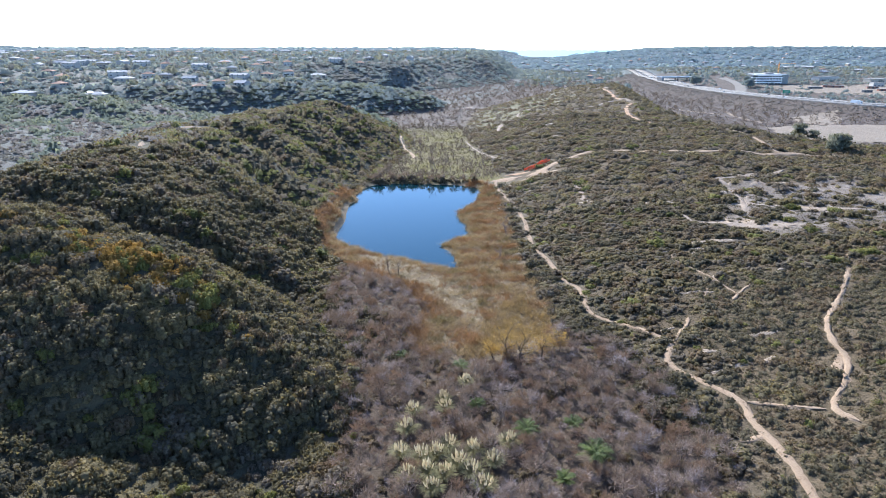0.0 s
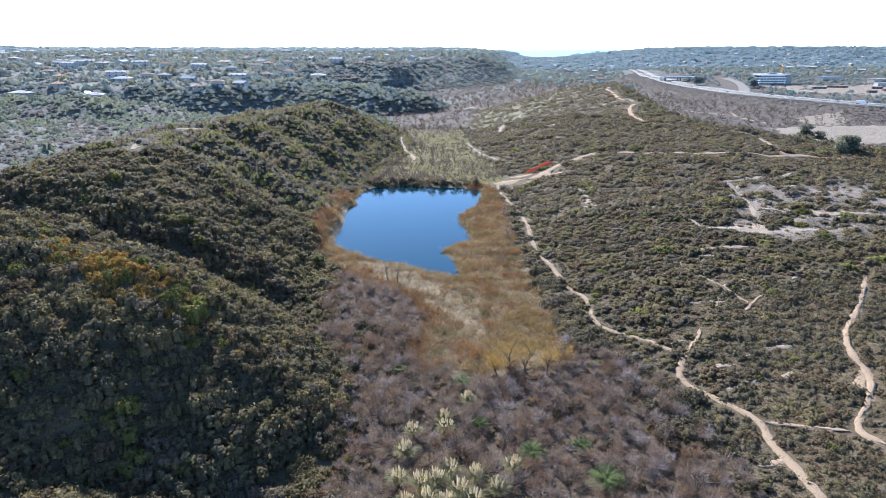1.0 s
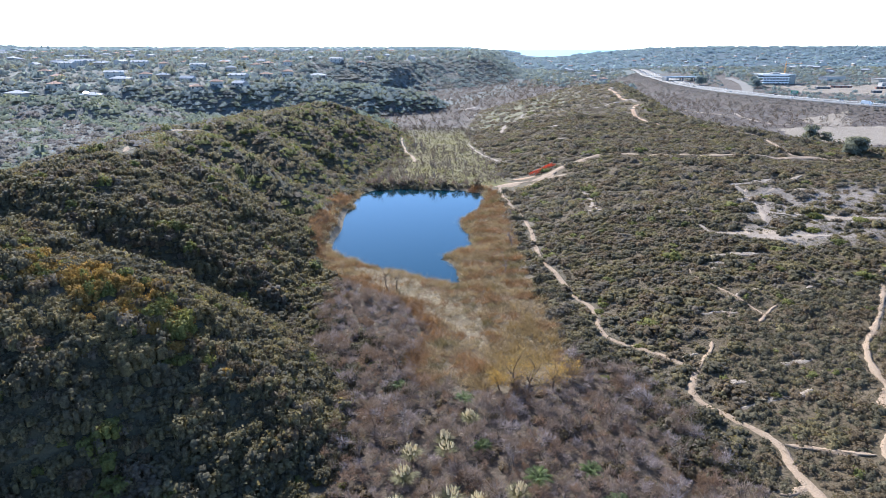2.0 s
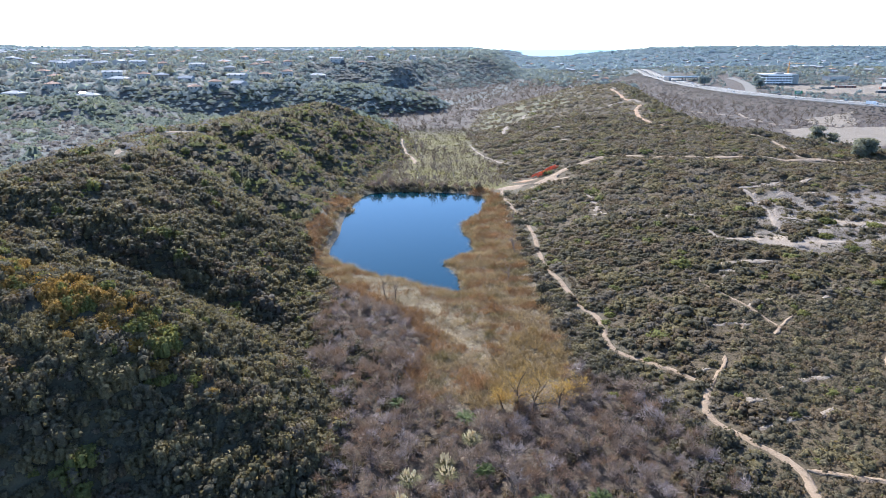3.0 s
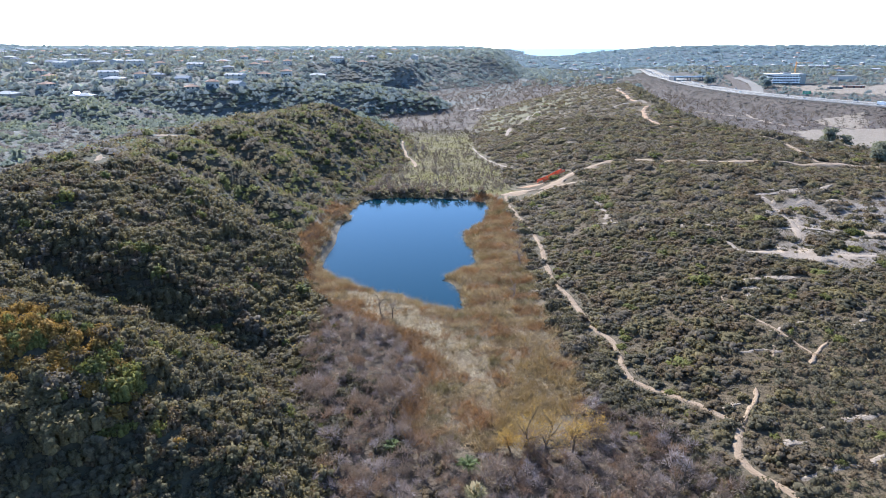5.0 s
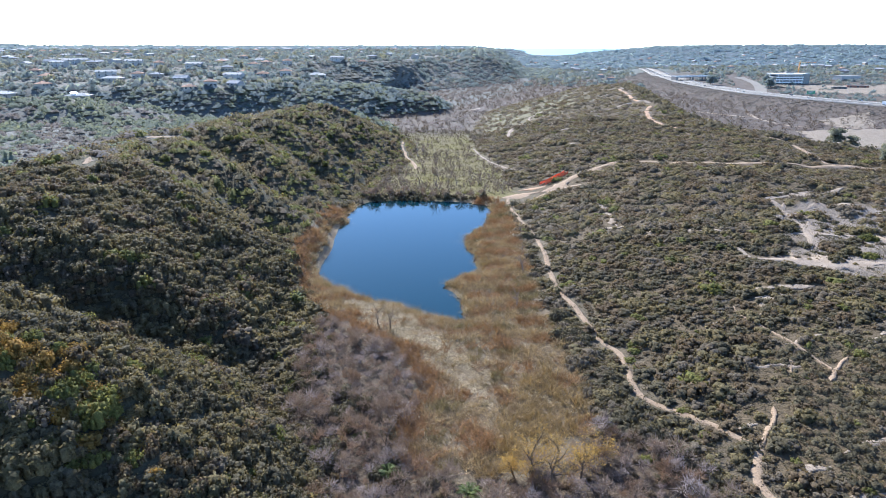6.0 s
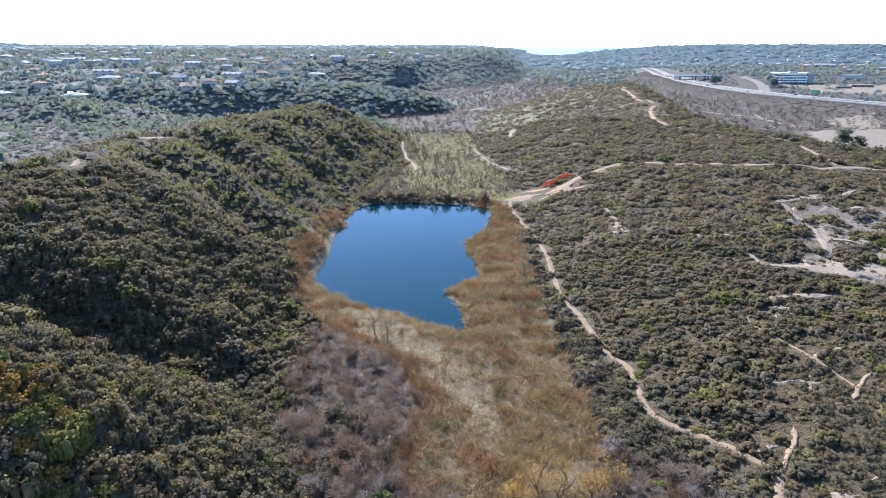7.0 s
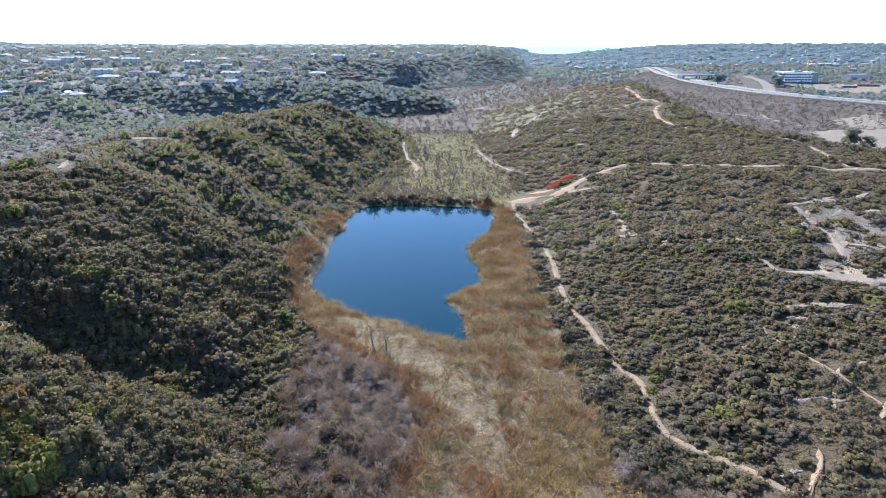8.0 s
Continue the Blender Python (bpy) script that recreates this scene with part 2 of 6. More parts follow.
def land(x, y):
    """The height of the ground."""
    x, y = np.asarray(x, float), np.asarray(y, float)
    z = curve(y, FLOOR)
    # basin and suburb plateau beyond the western ridges
    el = curve(y, EDGE_L)
    d = el - x
    basin = (4 + 10 * ramp(-x, 60, 200)) * ramp(d, 10, 120) * ramp(y, 150, 300) * (1 - 0.75 * ramp(y, 430, 480))
    rim = curve(x, ((-900, 545), (-300, 540), (-200, 545), (-140, 580), (-90, 720), (-40, 930), (0, 990), (60, 1040), (140, 1120)))
    up = 27 + 13 * ramp(y, 540, 760) + 8 * ramp(y, 760, 1500) + 3 * ramp(y, 1500, 3500)
    plateau = up * ramp(y - rim, -55 - 80 * ramp(x, -100, -40), 25 + 130 * ramp(x, -100, -40)) * ramp(d, -10, 75)
    plateau = plateau * (1 - 0.75 * ramp(y, 640, 700) * ramp(-y, -900, -780) * ramp(x, -230, -110))
    mesa_d = 44 * ramp(y - (905 + 0.35 * np.abs(x - 60)), -20, 330) * ramp(d, -5, 190)
    z = smax(z + basin, smax(plateau, mesa_d, 4) - 1.0, 3)
    for crest in RIDGES:
        z = smax(z, ridge(x, y, crest), 2.0)
    # gullies down the long ridge's flank
    z = z - 2.6 * ramp(z, 3, 12) * ramp(-x, 30, 50) * ramp(x, -104, -84) * ramp(y, 185, 215) * ramp(-y, -440, -400) * (1 + np.sin((y + 0.65 * x + 5 * waves(x, y, 60, 12)) * 0.158))
    # the side canyon between the near spur and the long ridge
    z = z - 5.5 * ramp(z, 3, 12) * np.exp(-(((y - 136 + 0.12 * (x + 60)) / 9) ** 2)) * ramp(-x, 34, 60)
    # mesa east of the pond, with its hill, and the lower river flat behind it
    er, mr = curve(y, EDGE_R), curve(y, MESA_R)
    top = 8.2 + 3.0 * ramp(y, 215, 290) - 4 * ramp(x, 140, 210) * ramp(y, 180, 300) * ramp(-y, -420, -360) + 7.0 * ramp(y, 400, 640) * np.exp(-((x - mr + 22) / 62) ** 2)
    e = x - er
    rise = ramp(e, -3, 52) * 0.6 + 0.4 * ramp(e, -3, 95)
    end = ramp(-y, -860, -740)
    reach = 62 - 34 * ramp(y, 400, 470)
    fall = 1 - ramp(x - mr, -12, reach)
    z = z + np.where(e > -5, top * rise * fall * end, 0)
    flat = ramp(x - mr, -12, reach) * ramp(y, 330, 420)
    z = z - flat * 7 * ramp(-y, -1300, -900)
    # road bank and the works platform beyond it
    side = x - curve(y, ROAD_X)
    z = z + 9 * ramp(side, -66, -22) * ramp(y, 420, 560) * ramp(-y, -1800, -1400) * ramp(x, 200, 300)
    z = z + 3 * ramp(side, 25, 90) * ramp(y, 500, 640) * ramp(-y, -2200, -1500) * ramp(x, 200, 300)
    # far town slope, coast hills and the gap to the sea
    gap = np.exp(-((x / np.maximum(y, 1) - 0.157) / 0.045) ** 2)
    far_east = (55 + 5 * waves(x, y, 900, 4)) * ramp(y, 1350, 3600) * ramp(x / np.maximum(y, 1), 0.12, 0.40)
    z = z + far_east * (1 - 0.85 * gap)
    far_west = (1 + 3 * waves(x, y, 1200, 5)) * ramp(y, 2300, 4300) * ramp(-x / np.maximum(y, 1), -0.13, 0.02)
    z = z + 34 * np.exp(-((x / np.maximum(y, 1) - 0.088) / 0.028) ** 2) * ramp(y, 3200, 4000)
    z = z + far_west + 16 * ramp(y, 3300, 4300) * ramp(-x / np.maximum(y, 1), 0.62, 0.72)
    # the pond's bowl
    z = z - (1.9 * ramp(shore(x, y), -7, 2.5)) * ramp(-np.abs(y - 220), -90, -70)
    # unevenness, less on the flats
    rough = ramp(z, 2.5, 10)
    z = z + rough * (0.8 * waves(x, y, 38, 1) + 0.35 * waves(x, y, 13, 2)) + 0.12 * waves(x, y, 17, 3)
    return z

# ---------------------------------------------------------------- mesh helpers
def raw(name, verts, faces, mats, slots=None, parent=None, smooth=False, normals=None):
    """One mesh object from arrays of corners and of equal faces, with the corners' own normals where given."""
    verts, faces = np.asarray(verts, np.float32), np.asarray(faces, np.int32)
    me = bpy.data.meshes.new(name)
    n = faces.shape[1]
    me.vertices.add(len(verts))
    me.vertices.foreach_set("co", verts.ravel())
    me.loops.add(faces.size)
    me.loops.foreach_set("vertex_index", faces.ravel())
    me.polygons.add(len(faces))
    me.polygons.foreach_set("loop_start", np.arange(0, faces.size, n, dtype=np.int32))
    for m in mats if isinstance(mats, (list, tuple)) else [mats]:
        me.materials.append(m)
    if slots is not None:
        me.polygons.foreach_set("material_index", np.asarray(slots, np.int32))
    if smooth:
        me.polygons.foreach_set("use_smooth", np.ones(len(faces), bool))
    me.update(calc_edges=True)
    me.validate()
    if normals is not None:
        me.attributes.new("custom_normal", "FLOAT_VECTOR", "POINT").data.foreach_set("vector", np.asarray(normals, np.float32).ravel())
        me.update()
    ob = new(name, me)
    if parent is not None:
        ob.parent = parent
    return ob


def part(name, bm, material, parent=None, label=""):
    me = bpy.data.meshes.new(name)
    bm.to_mesh(me)
    bm.free()
    me.materials.append(material)
    ob = new(name, me)
    if parent is not None:
        ob.parent = parent
    return tagged(ob, label)


def grid_faces(rows, cols):
    i = np.arange(rows - 1)[:, None] * cols + np.arange(cols - 1)[None, :]
    i = i.ravel()
    return np.stack([i, i + 1, i + cols + 1, i + cols], 1)


# ---------------------------------------------------------------- ground, water, sea
REEDS = ((-40, 262), (-44, 245), (-43, 225), (-44, 200), (-41, 188), (-38, 177), (-28, 164), (-15, 151.5), (-8.3, 143), (-5, 135), (-5.6, 127), (-8, 117), (-6, 109),
         (6, 108), (15, 112), (25, 122), (26.5, 138), (24, 152), (23, 168), (24.5, 199), (23, 237), (22, 268), (15, 279), (5, 270))
SANDY = ((80, 184), (92, 172), (108, 167), (135, 176), (165, 205), (165, 240), (130, 236), (104, 230), (101, 210), (92, 193))
FIELD = ((266, 490), (262, 458), (298, 440), (330, 440), (400, 468), (430, 530), (370, 547), (320, 541), (280, 533))
THICKET = ((-28, 158), (-14, 151.5), (-7, 142), (-5, 131), (-6, 115), (-5, 107), (9, 104), (25, 117), (34, 113), (38, 96), (42, 80), (36, 62),
           (30, 40), (-14, 40), (-13, 66), (-15, 93), (-17, 106), (-24, 124))
ys = np.concatenate([np.arange(-150, 30, 12), np.arange(30, 480, 2.8), 480 * (4985 / 480) ** np.linspace(0, 1, 140)])
us = np.linspace(-1, 1, 260)
us = np.sign(us) * np.abs(us) ** 1.25
GX = us[None, :] * (200 + 1.05 * np.maximum(ys, 0))[:, None]
GY = np.repeat(ys[:, None], len(us), 1)
GZ = land(GX, GY)
faces = grid_faces(*GX.shape)
cx, cy = GX.ravel()[faces].mean(1), GY.ravel()[faces].mean(1)
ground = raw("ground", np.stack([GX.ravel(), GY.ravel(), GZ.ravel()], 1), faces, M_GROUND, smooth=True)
gx, gy = GX.ravel(), GY.ravel()
e_l, e_r = curve(gy, EDGE_L), curve(gy, EDGE_R)
wob = 2.5 * waves(gx, gy, 14, 21) + 1.2 * waves(gx, gy, 5, 22)
within = np.minimum(gx - e_l, e_r - gx) + wob
beyond = (gx - curve(gy, MESA_R)) - 20 + 3 * wob
COVER = {
    "west": (1 - np.maximum(ramp(-gx, 95, 110) * ramp(gy, 205, 250), ramp(gy, 480, 540))) * ramp(e_l + 6 - gx + wob, 0, 8) * ramp(0.92 * (27 + 13 * ramp(gy, 540, 760)) - GZ.ravel(), -1, 1) * ramp(-gy, -1250, -1100) + (1 - ramp(-gx, 95, 110) * ramp(gy, 205, 250)) * ramp(e_l + 6 - gx + wob, 0, 8) * ramp(-gy, -480, -430) * ramp(GZ.ravel(), 24, 26),
    # far bands, whose ground tones carry the haze
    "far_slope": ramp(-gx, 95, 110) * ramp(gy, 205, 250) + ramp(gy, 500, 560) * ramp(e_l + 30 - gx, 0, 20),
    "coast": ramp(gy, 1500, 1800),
    "sandy": ramp(inside(gx, gy, SANDY) + 2 * wob, -3, 6),
    "mesa": ramp(gx - e_r + wob, 0, 12) * ramp(-beyond, -20, 20) * ramp(-gy, -900, -800),
    "hill_grass": ramp(gy + 1.2 * (80 - gx), 470, 540) * ramp(-gx, -150, -95) * ramp(gx - e_r + wob, 0, 10) * ramp(-gy, -800, -720),
    "meadow": ramp(within, -2, 4) * ramp(gy, 272, 282) * ramp(-gy, -500, -430),
    "river_flat": np.maximum(ramp(within, -3, 8) * ramp(gy, 430, 500), ramp(beyond, -10, 15) * ramp(gy, 370, 420)) * ramp(-gy, -1500, -1300),
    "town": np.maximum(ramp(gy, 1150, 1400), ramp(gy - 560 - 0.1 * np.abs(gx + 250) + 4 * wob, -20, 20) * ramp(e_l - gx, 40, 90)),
    "reed_bed": ramp(inside(gx, gy, REEDS) + wob * 0.6, -2.5, 1.0),
    "thicket_floor": ramp(inside(gx, gy, THICKET) + wob * 0.6, -2.5, 1.0),
}
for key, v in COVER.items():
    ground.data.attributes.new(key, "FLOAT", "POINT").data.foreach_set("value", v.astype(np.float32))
tagged(ground, "rolling canyon ground of brown scrub soil and dry flats", "ground", kind="structure")

m_water, t, p = nodes_of("pond_water")
p.inputs["Base Color"].default_value = (0.003, 0.020, 0.030, 1)
p.inputs["Roughness"].default_value, p.inputs["IOR"].default_value = 0.04, 1.33
# Tint on the mirrored sky, put in so the pond reads blue.
p.inputs["Specular Tint"].default_value = (0.13, 0.45, 0.255, 1)
bumped(t, p, grain(t, 0.9, 3), 0.05, 0.05)
shape = []
for (ax, ay), (bx, by) in zip(POND, POND[1:] + POND[:1]):
    for s in np.arange(0, 1, 0.25):
        qx, qy = ax + s * (bx - ax), ay + s * (by - ay)
        shape.append((qx + 0.8 * waves(qx, qy, 5, 31), qy + 0.9 * waves(qx, qy, 6, 32), 0.0))
bm = bmesh.new()
bm.faces.new([bm.verts.new(((q[0] + 11) * 1.05 - 11, (q[1] - 220) * 1.03 + 220, 0)) for q in shape])
tagged(part("pond", bm, m_water), "still blue pond water rimmed by dry reeds", "pond", kind="structure")

m_sea, t, p = nodes_of("sea_water")
# Pale matte base stands in for the sky's shine on the sea.
p.inputs["Base Color"].default_value = (0.30, 0.47, 0.53, 1)
p.inputs["Roughness"].default_value, p.inputs["Specular IOR Level"].default_value = 0.5, 0.2
bm = bmesh.new()
bm.faces.new([bm.verts.new(q) for q in ((250, 3850, -14), (1050, 3850, -14), (1350, 4980, 41), (250, 4980, 41))])
tagged(part("sea", bm, m_sea), "pale strip of sea at the horizon, its shine put into the colour", "sea", kind="structure")


# ---------------------------------------------------------------- trails and bare sand
def drape(name, pts, width, material, label, category="trail", lift=0.14, ragged=0.35, seed=0):
    """A worn strip along a line of plan points (x, y), laid on the ground."""
    r = np.random.RandomState(seed)
    P = np.array(pts, float)
    for _ in range(3):  # corner cutting
        q = np.empty((2 * len(P), 2))
        q[0], q[-1] = P[0], P[-1]
        q[1:-1:2], q[2:-1:2] = P[:-1] * 0.75 + P[1:] * 0.25, P[:-1] * 0.25 + P[1:] * 0.75
        P = q
    d = np.concatenate([[0], np.cumsum(np.hypot(*np.diff(P, axis=0).T))])
    keep = np.concatenate([[True], np.diff(d) > 1e-6])
    P, d = P[keep], d[keep]
    s = np.arange(0, d[-1], min(1.2, width * 0.6))
    X, Y = np.interp(s, d, P[:, 0]), np.interp(s, d, P[:, 1])
    tx, ty = np.gradient(X), np.gradient(Y)
    n = np.hypot(tx, ty) + 1e-9
    rows = []
    for k in np.linspace(-1, 1, 7):
        w = width / 2 * np.clip(np.minimum(s, s[-1] - s) / (1.5 * width) + 0.15, 0, 1) * (1 + ragged * np.interp(s, s[::3], r.uniform(-1, 1, len(s[::3]))) + ragged * 0.5 * r.uniform(-1, 1, len(s))).clip(0.2, 2)
        x, y = X - ty / n * w * k, Y + tx / n * w * k
        rows.append(np.stack([x, y, land(x, y) + lift - 0.22 * abs(k) ** 4], 1))
    V = np.stack(rows, 1).reshape(-1, 3)
    return tagged(raw(name, V, grid_faces(len(s), 7), material, smooth=True), label, category, kind="structure")


TRAILS = [
    ("trail", ((26, 281), (24.2, 275), (23.5, 268), (25, 248), (28, 231), (29.3, 210), (28.2, 194), (28, 179), (30.7, 166), (32, 150), (35, 146), (34.5, 137.5),
               (33.8, 129.5), (37, 126), (42, 121.5), (45.3, 117.2), (47.5, 113.5), (44.2, 108), (44, 104), (47.9, 98), (51.5, 91), (50.2, 85), (50.7, 78),
               (50.2, 71), (49, 60), (46, 40)), 1.6, M_SAND, "pale sandy footpath winding through scrub"),
    ("trail", ((47.2, 113.4), (50, 116.8), (53, 120), (54.2, 123.5)), 1.0, M_SAND, "narrow sandy side path climbing between shrubs"),
    ("trail", ((105, 150), (96, 135), (86, 122), (79, 115), (74.5, 106), (74.2, 99.5), (69, 92), (62.5, 85.8), (64.5, 80)), 1.35, M_SAND, "eroded sandy gully path through scrub"),
    ("trail", ((51.8, 90.5), (57, 87.8), (62, 85.4)), 0.9, M_SAND, "thin sandy link between two footpaths"),
    ("dirt_track", ((38, 282), (44, 285.5), (50, 290), (57.5, 299.5), (65.5, 303.5), (74, 308), (82, 313), (92, 310), (104, 301), (125, 292), (149, 290), (194, 298)), 3.0, M_SAND, "wide sandy track crossing the mesa"),
    ("dirt_track", ((174, 377), (184, 368), (178, 342), (172.6, 327), (163, 301.5), (166, 294), (187, 301)), 2.6, M_SAND, "sandy track curving along the mesa edge"),
    ("dirt_track", ((166, 655), (160, 600), (150, 540), (158, 518), (143, 490), (134, 450), (131, 420), (139, 402), (150, 392)), 3.2, M_ORANGE_SOIL, "red-brown track climbing the scrubby hill"),
    ("trail", ((-29, 425), (-28, 402), (-24.5, 384), (-23.5, 370), (-19, 356), (-16.5, 344), (-16, 336)), 1.8, M_SAND, "pale footpath along the foot of the ridge"),
    ("dirt_track", ((159, 529), (157, 541), (151, 539), (135, 519), (120, 506), (103, 491)), 2.6, M_PALE, "pale branch track across the hill's flank"),
    ("gully", ((38, 425), (41.6, 455), (49, 460), (56, 476), (64, 501), (73, 520)), 2.2, M_PALE, "eroded brown gully on the hill's flank"),
    ("trail", ((-28, 913), (-21, 938), (-18, 962)), 4.0, M_SAND, "pale path climbing the far mesa"),
    ("trail", ((12, 623), (23, 633), (31, 653)), 5.0, M_PALE, "sandy path at the foot of the hill"),
    ("trail", ((-82, 560), (-60, 572), (-40, 612), (-20, 660), (-8, 736), (8, 778)), 3.0, M_SAND, "pale footpath across the valley floor"),
    ("trail", ((-99.5, 199.7), (-100.8, 204), (-102, 208)), 1.6, M_SAND, "bare sandy path on the ridge crest"),
    ("trail", ((-107, 252), (-105, 259), (-100, 264)), 2.6, M_SAND, "bare sandy path on the ridge crest"),
    ("trail", ((-92, 287), (-89.5, 293)), 2.4, M_SAND, "bare sandy spot on the ridge crest"),
    ("trail", ((15, 398), (18, 372), (25, 345), (34, 330)), 1.6, M_PALE, "faint pale path at the foot of the mesa"),
    ("trail", ((62.7, 158.4), (61.7, 153.9), (64.1, 147.7), (65.7, 140), (67.4, 134), (68.1, 130.3)), 0.5, M_SAND, "thin broken sandy path between shrubs"),
    ("gully", ((72.5, 134.2), (70.5, 132.8), (68.1, 130.3), (65.5, 127.2)), 0.7, M_SAND, "short reddish gully between shrubs"),
    ("trail", ((109.1, 238.2), (110.1, 229.5), (107.3, 217.5), (101.8, 199.8), (97, 190)), 1.8, M_PALE, "pale path leading into the sandy clearing"),
    ("trail", ((109.1, 238.2), (117.7, 243.2), (132.3, 252.5)), 1.8, M_PALE, "pale path along the sandy clearing"),
    ("trail", ((77.2, 198), (79.4, 190.2), (78.4, 181.4)), 1.3, M_PALE, "thin pale path between shrubs"),
    ("trail", ((24.3, 262), (29.2, 266), (35, 273.5), (40.7, 280.5), (47, 286)), 1.8, M_SAND, "sandy link between footpath and track"),
    ("sand_pad", ((22, 276), (27, 279.5), (33, 282.5), (39, 284.5)), 8.0, M_SAND, "pale trampled sand pad beside the pond"),
    ("sand_pad", ((40, 283.5), (47, 288), (54, 295.5)), 6.5, M_SAND, "broad sandy ramp below the mesa track"),
    ("sand_pad", ((45, 284), (51, 283.5), (57, 281)), 2.8, M_SAND, "sandy spur beside the mesa track"),
    ("sand_pad", ((30, 289), (36, 290.5), (42, 291.5)), 4.5, M_ORANGE_SOIL, "bare brown cut bank below the mesh fence"),
]
for i, (name, pts, width, material, label) in enumerate(TRAILS):
    drape(name, pts, width, material, label, "bare ground" if name == "sand_pad" else "trail", 0.14 + 0.035 * (i % 5), 0.35 if width > 1.4 else 0.7, i)
PATCHES = (  # x, y, half length, half width, turn: bare ground
    (95, 181, 17, 5.0, -18), (117, 196, 20, 3.2, -20), (104, 220, 16, 1.8, 60), (48.6, 80.5, 3.2, 1.0, 20), (47.4, 113.6, 3.4, 1.6, 55), (72, 98.5, 4.5, 1.5, 60), (64, 136, 5, 0.6, 55),
    (76, 165, 8, 1.4, -10), (69, 158, 7, 0.8, 60), (80, 152, 9, 0.7, 70), (42, 228, 6, 0.9, 80), (54, 224, 6, 1.2, -20), (75, 208, 9, 1.2, -15), (87, 143, 6, 1.0, 30),
    (60, 134, 5, 0.9, -15), (69, 141, 5, 0.8, 20), (49, 249, 7, 0.7, 80), (128, 232, 12, 1.8, 15), (121, 247, 11, 1.3, -10), (64, 112, 6, 0.7, 8), (56, 102, 8, 0.7, 10),
    (-101, 205, 2.5, 1.0, 60), (63, 364, 6, 1.4, -10), (88, 418, 7, 1.3, 10), (73, 408, 7, 1.2, -15), (173, 664, 8, 4, 80), (139, 572, 8, 2, 20), (132, 380, 6, 1.3, -10),
    (56, 472, 9, 3.5, 60), (42, 445, 8, 2.0, 80), 
    (105, 205, 14, 1.6, 65), (109, 232, 10, 2.2, -70), (125, 245, 18, 2.0, 18), (56, 246, 8, 1.4, 92), (55, 230, 6, 1.2, 88), (61, 212, 6, 1.0, 55), (2, 1008, 18, 6, 10), (26, 1012, 14, 4, -5), (47.6, 132.6, 3, 0.9, 40), (50.6, 129, 3.5, 1.0, 10), (52.6, 108.3, 2.5, 0.8, 0), (48, 119, 2.2, 0.9, 20), (72.9, 161.5, 4.5, 1.3, -5), (61.8, 161.8, 2.5, 0.8, 10), (60, 213.7, 3, 1.2, 0), (54.4, 230.4, 4, 1.2, 80), (80, 138, 3, 0.9, 30), (70, 150, 3.5, 0.7, -30), (58, 141, 3, 0.7, 10), (66, 170, 3, 0.8, -15), (56, 152, 2.5, 0.7, 25), (84, 158, 3, 0.9, 0))
for i, (x, y, a, b, turn) in enumerate(PATCHES):
    c, s = math.cos(radians(turn)), math.sin(radians(turn))
    line = [(x + k * a * c, y + k * a * s + 0.8 * math.sin(7 * k + i)) for k in (-1, -0.5, 0, 0.5, 1)]
    drape("bare_patch", line, 2 * b, M_SAND if 3 <= i <= 6 else M_PALE, "pale bare sandy patch among the shrubs", "bare ground", 0.10, 0.9, 50 + i)


# ---------------------------------------------------------------- plants in masses
def dome(r, rings=2, seg=6):
    """A low lumpy dome of triangles, radius about 1."""
    v = [(0, 0, 1.0)]
    f = []
    for i in range(1, rings + 1):
        a = math.pi / 2 * i / rings * (1.1 if rings > 1 else 0.92)
        for k in range(seg):
            b = 6.283 * (k + 0.5 * i) / seg
            j = r.uniform(0.82, 1.12)
            v.append((math.sin(a) * math.cos(b) * j, math.sin(a) * math.sin(b) * j, math.cos(a) * j))
    for k in range(seg):
        f.append((0, 1 + k, 1 + (k + 1) % seg))
    for i in range(rings - 1):
        o, q = 1 + i * seg, 1 + (i + 1) * seg
        for k in range(seg):
            k2 = (k + 1) % seg
            f += [(o + k, q + k, q + k2), (o + k, q + k2, o + k2)]
    return np.array(v), np.array(f)


def unit(v):
    return v / (np.linalg.norm(v, axis=-1, keepdims=True) + 1e-9)


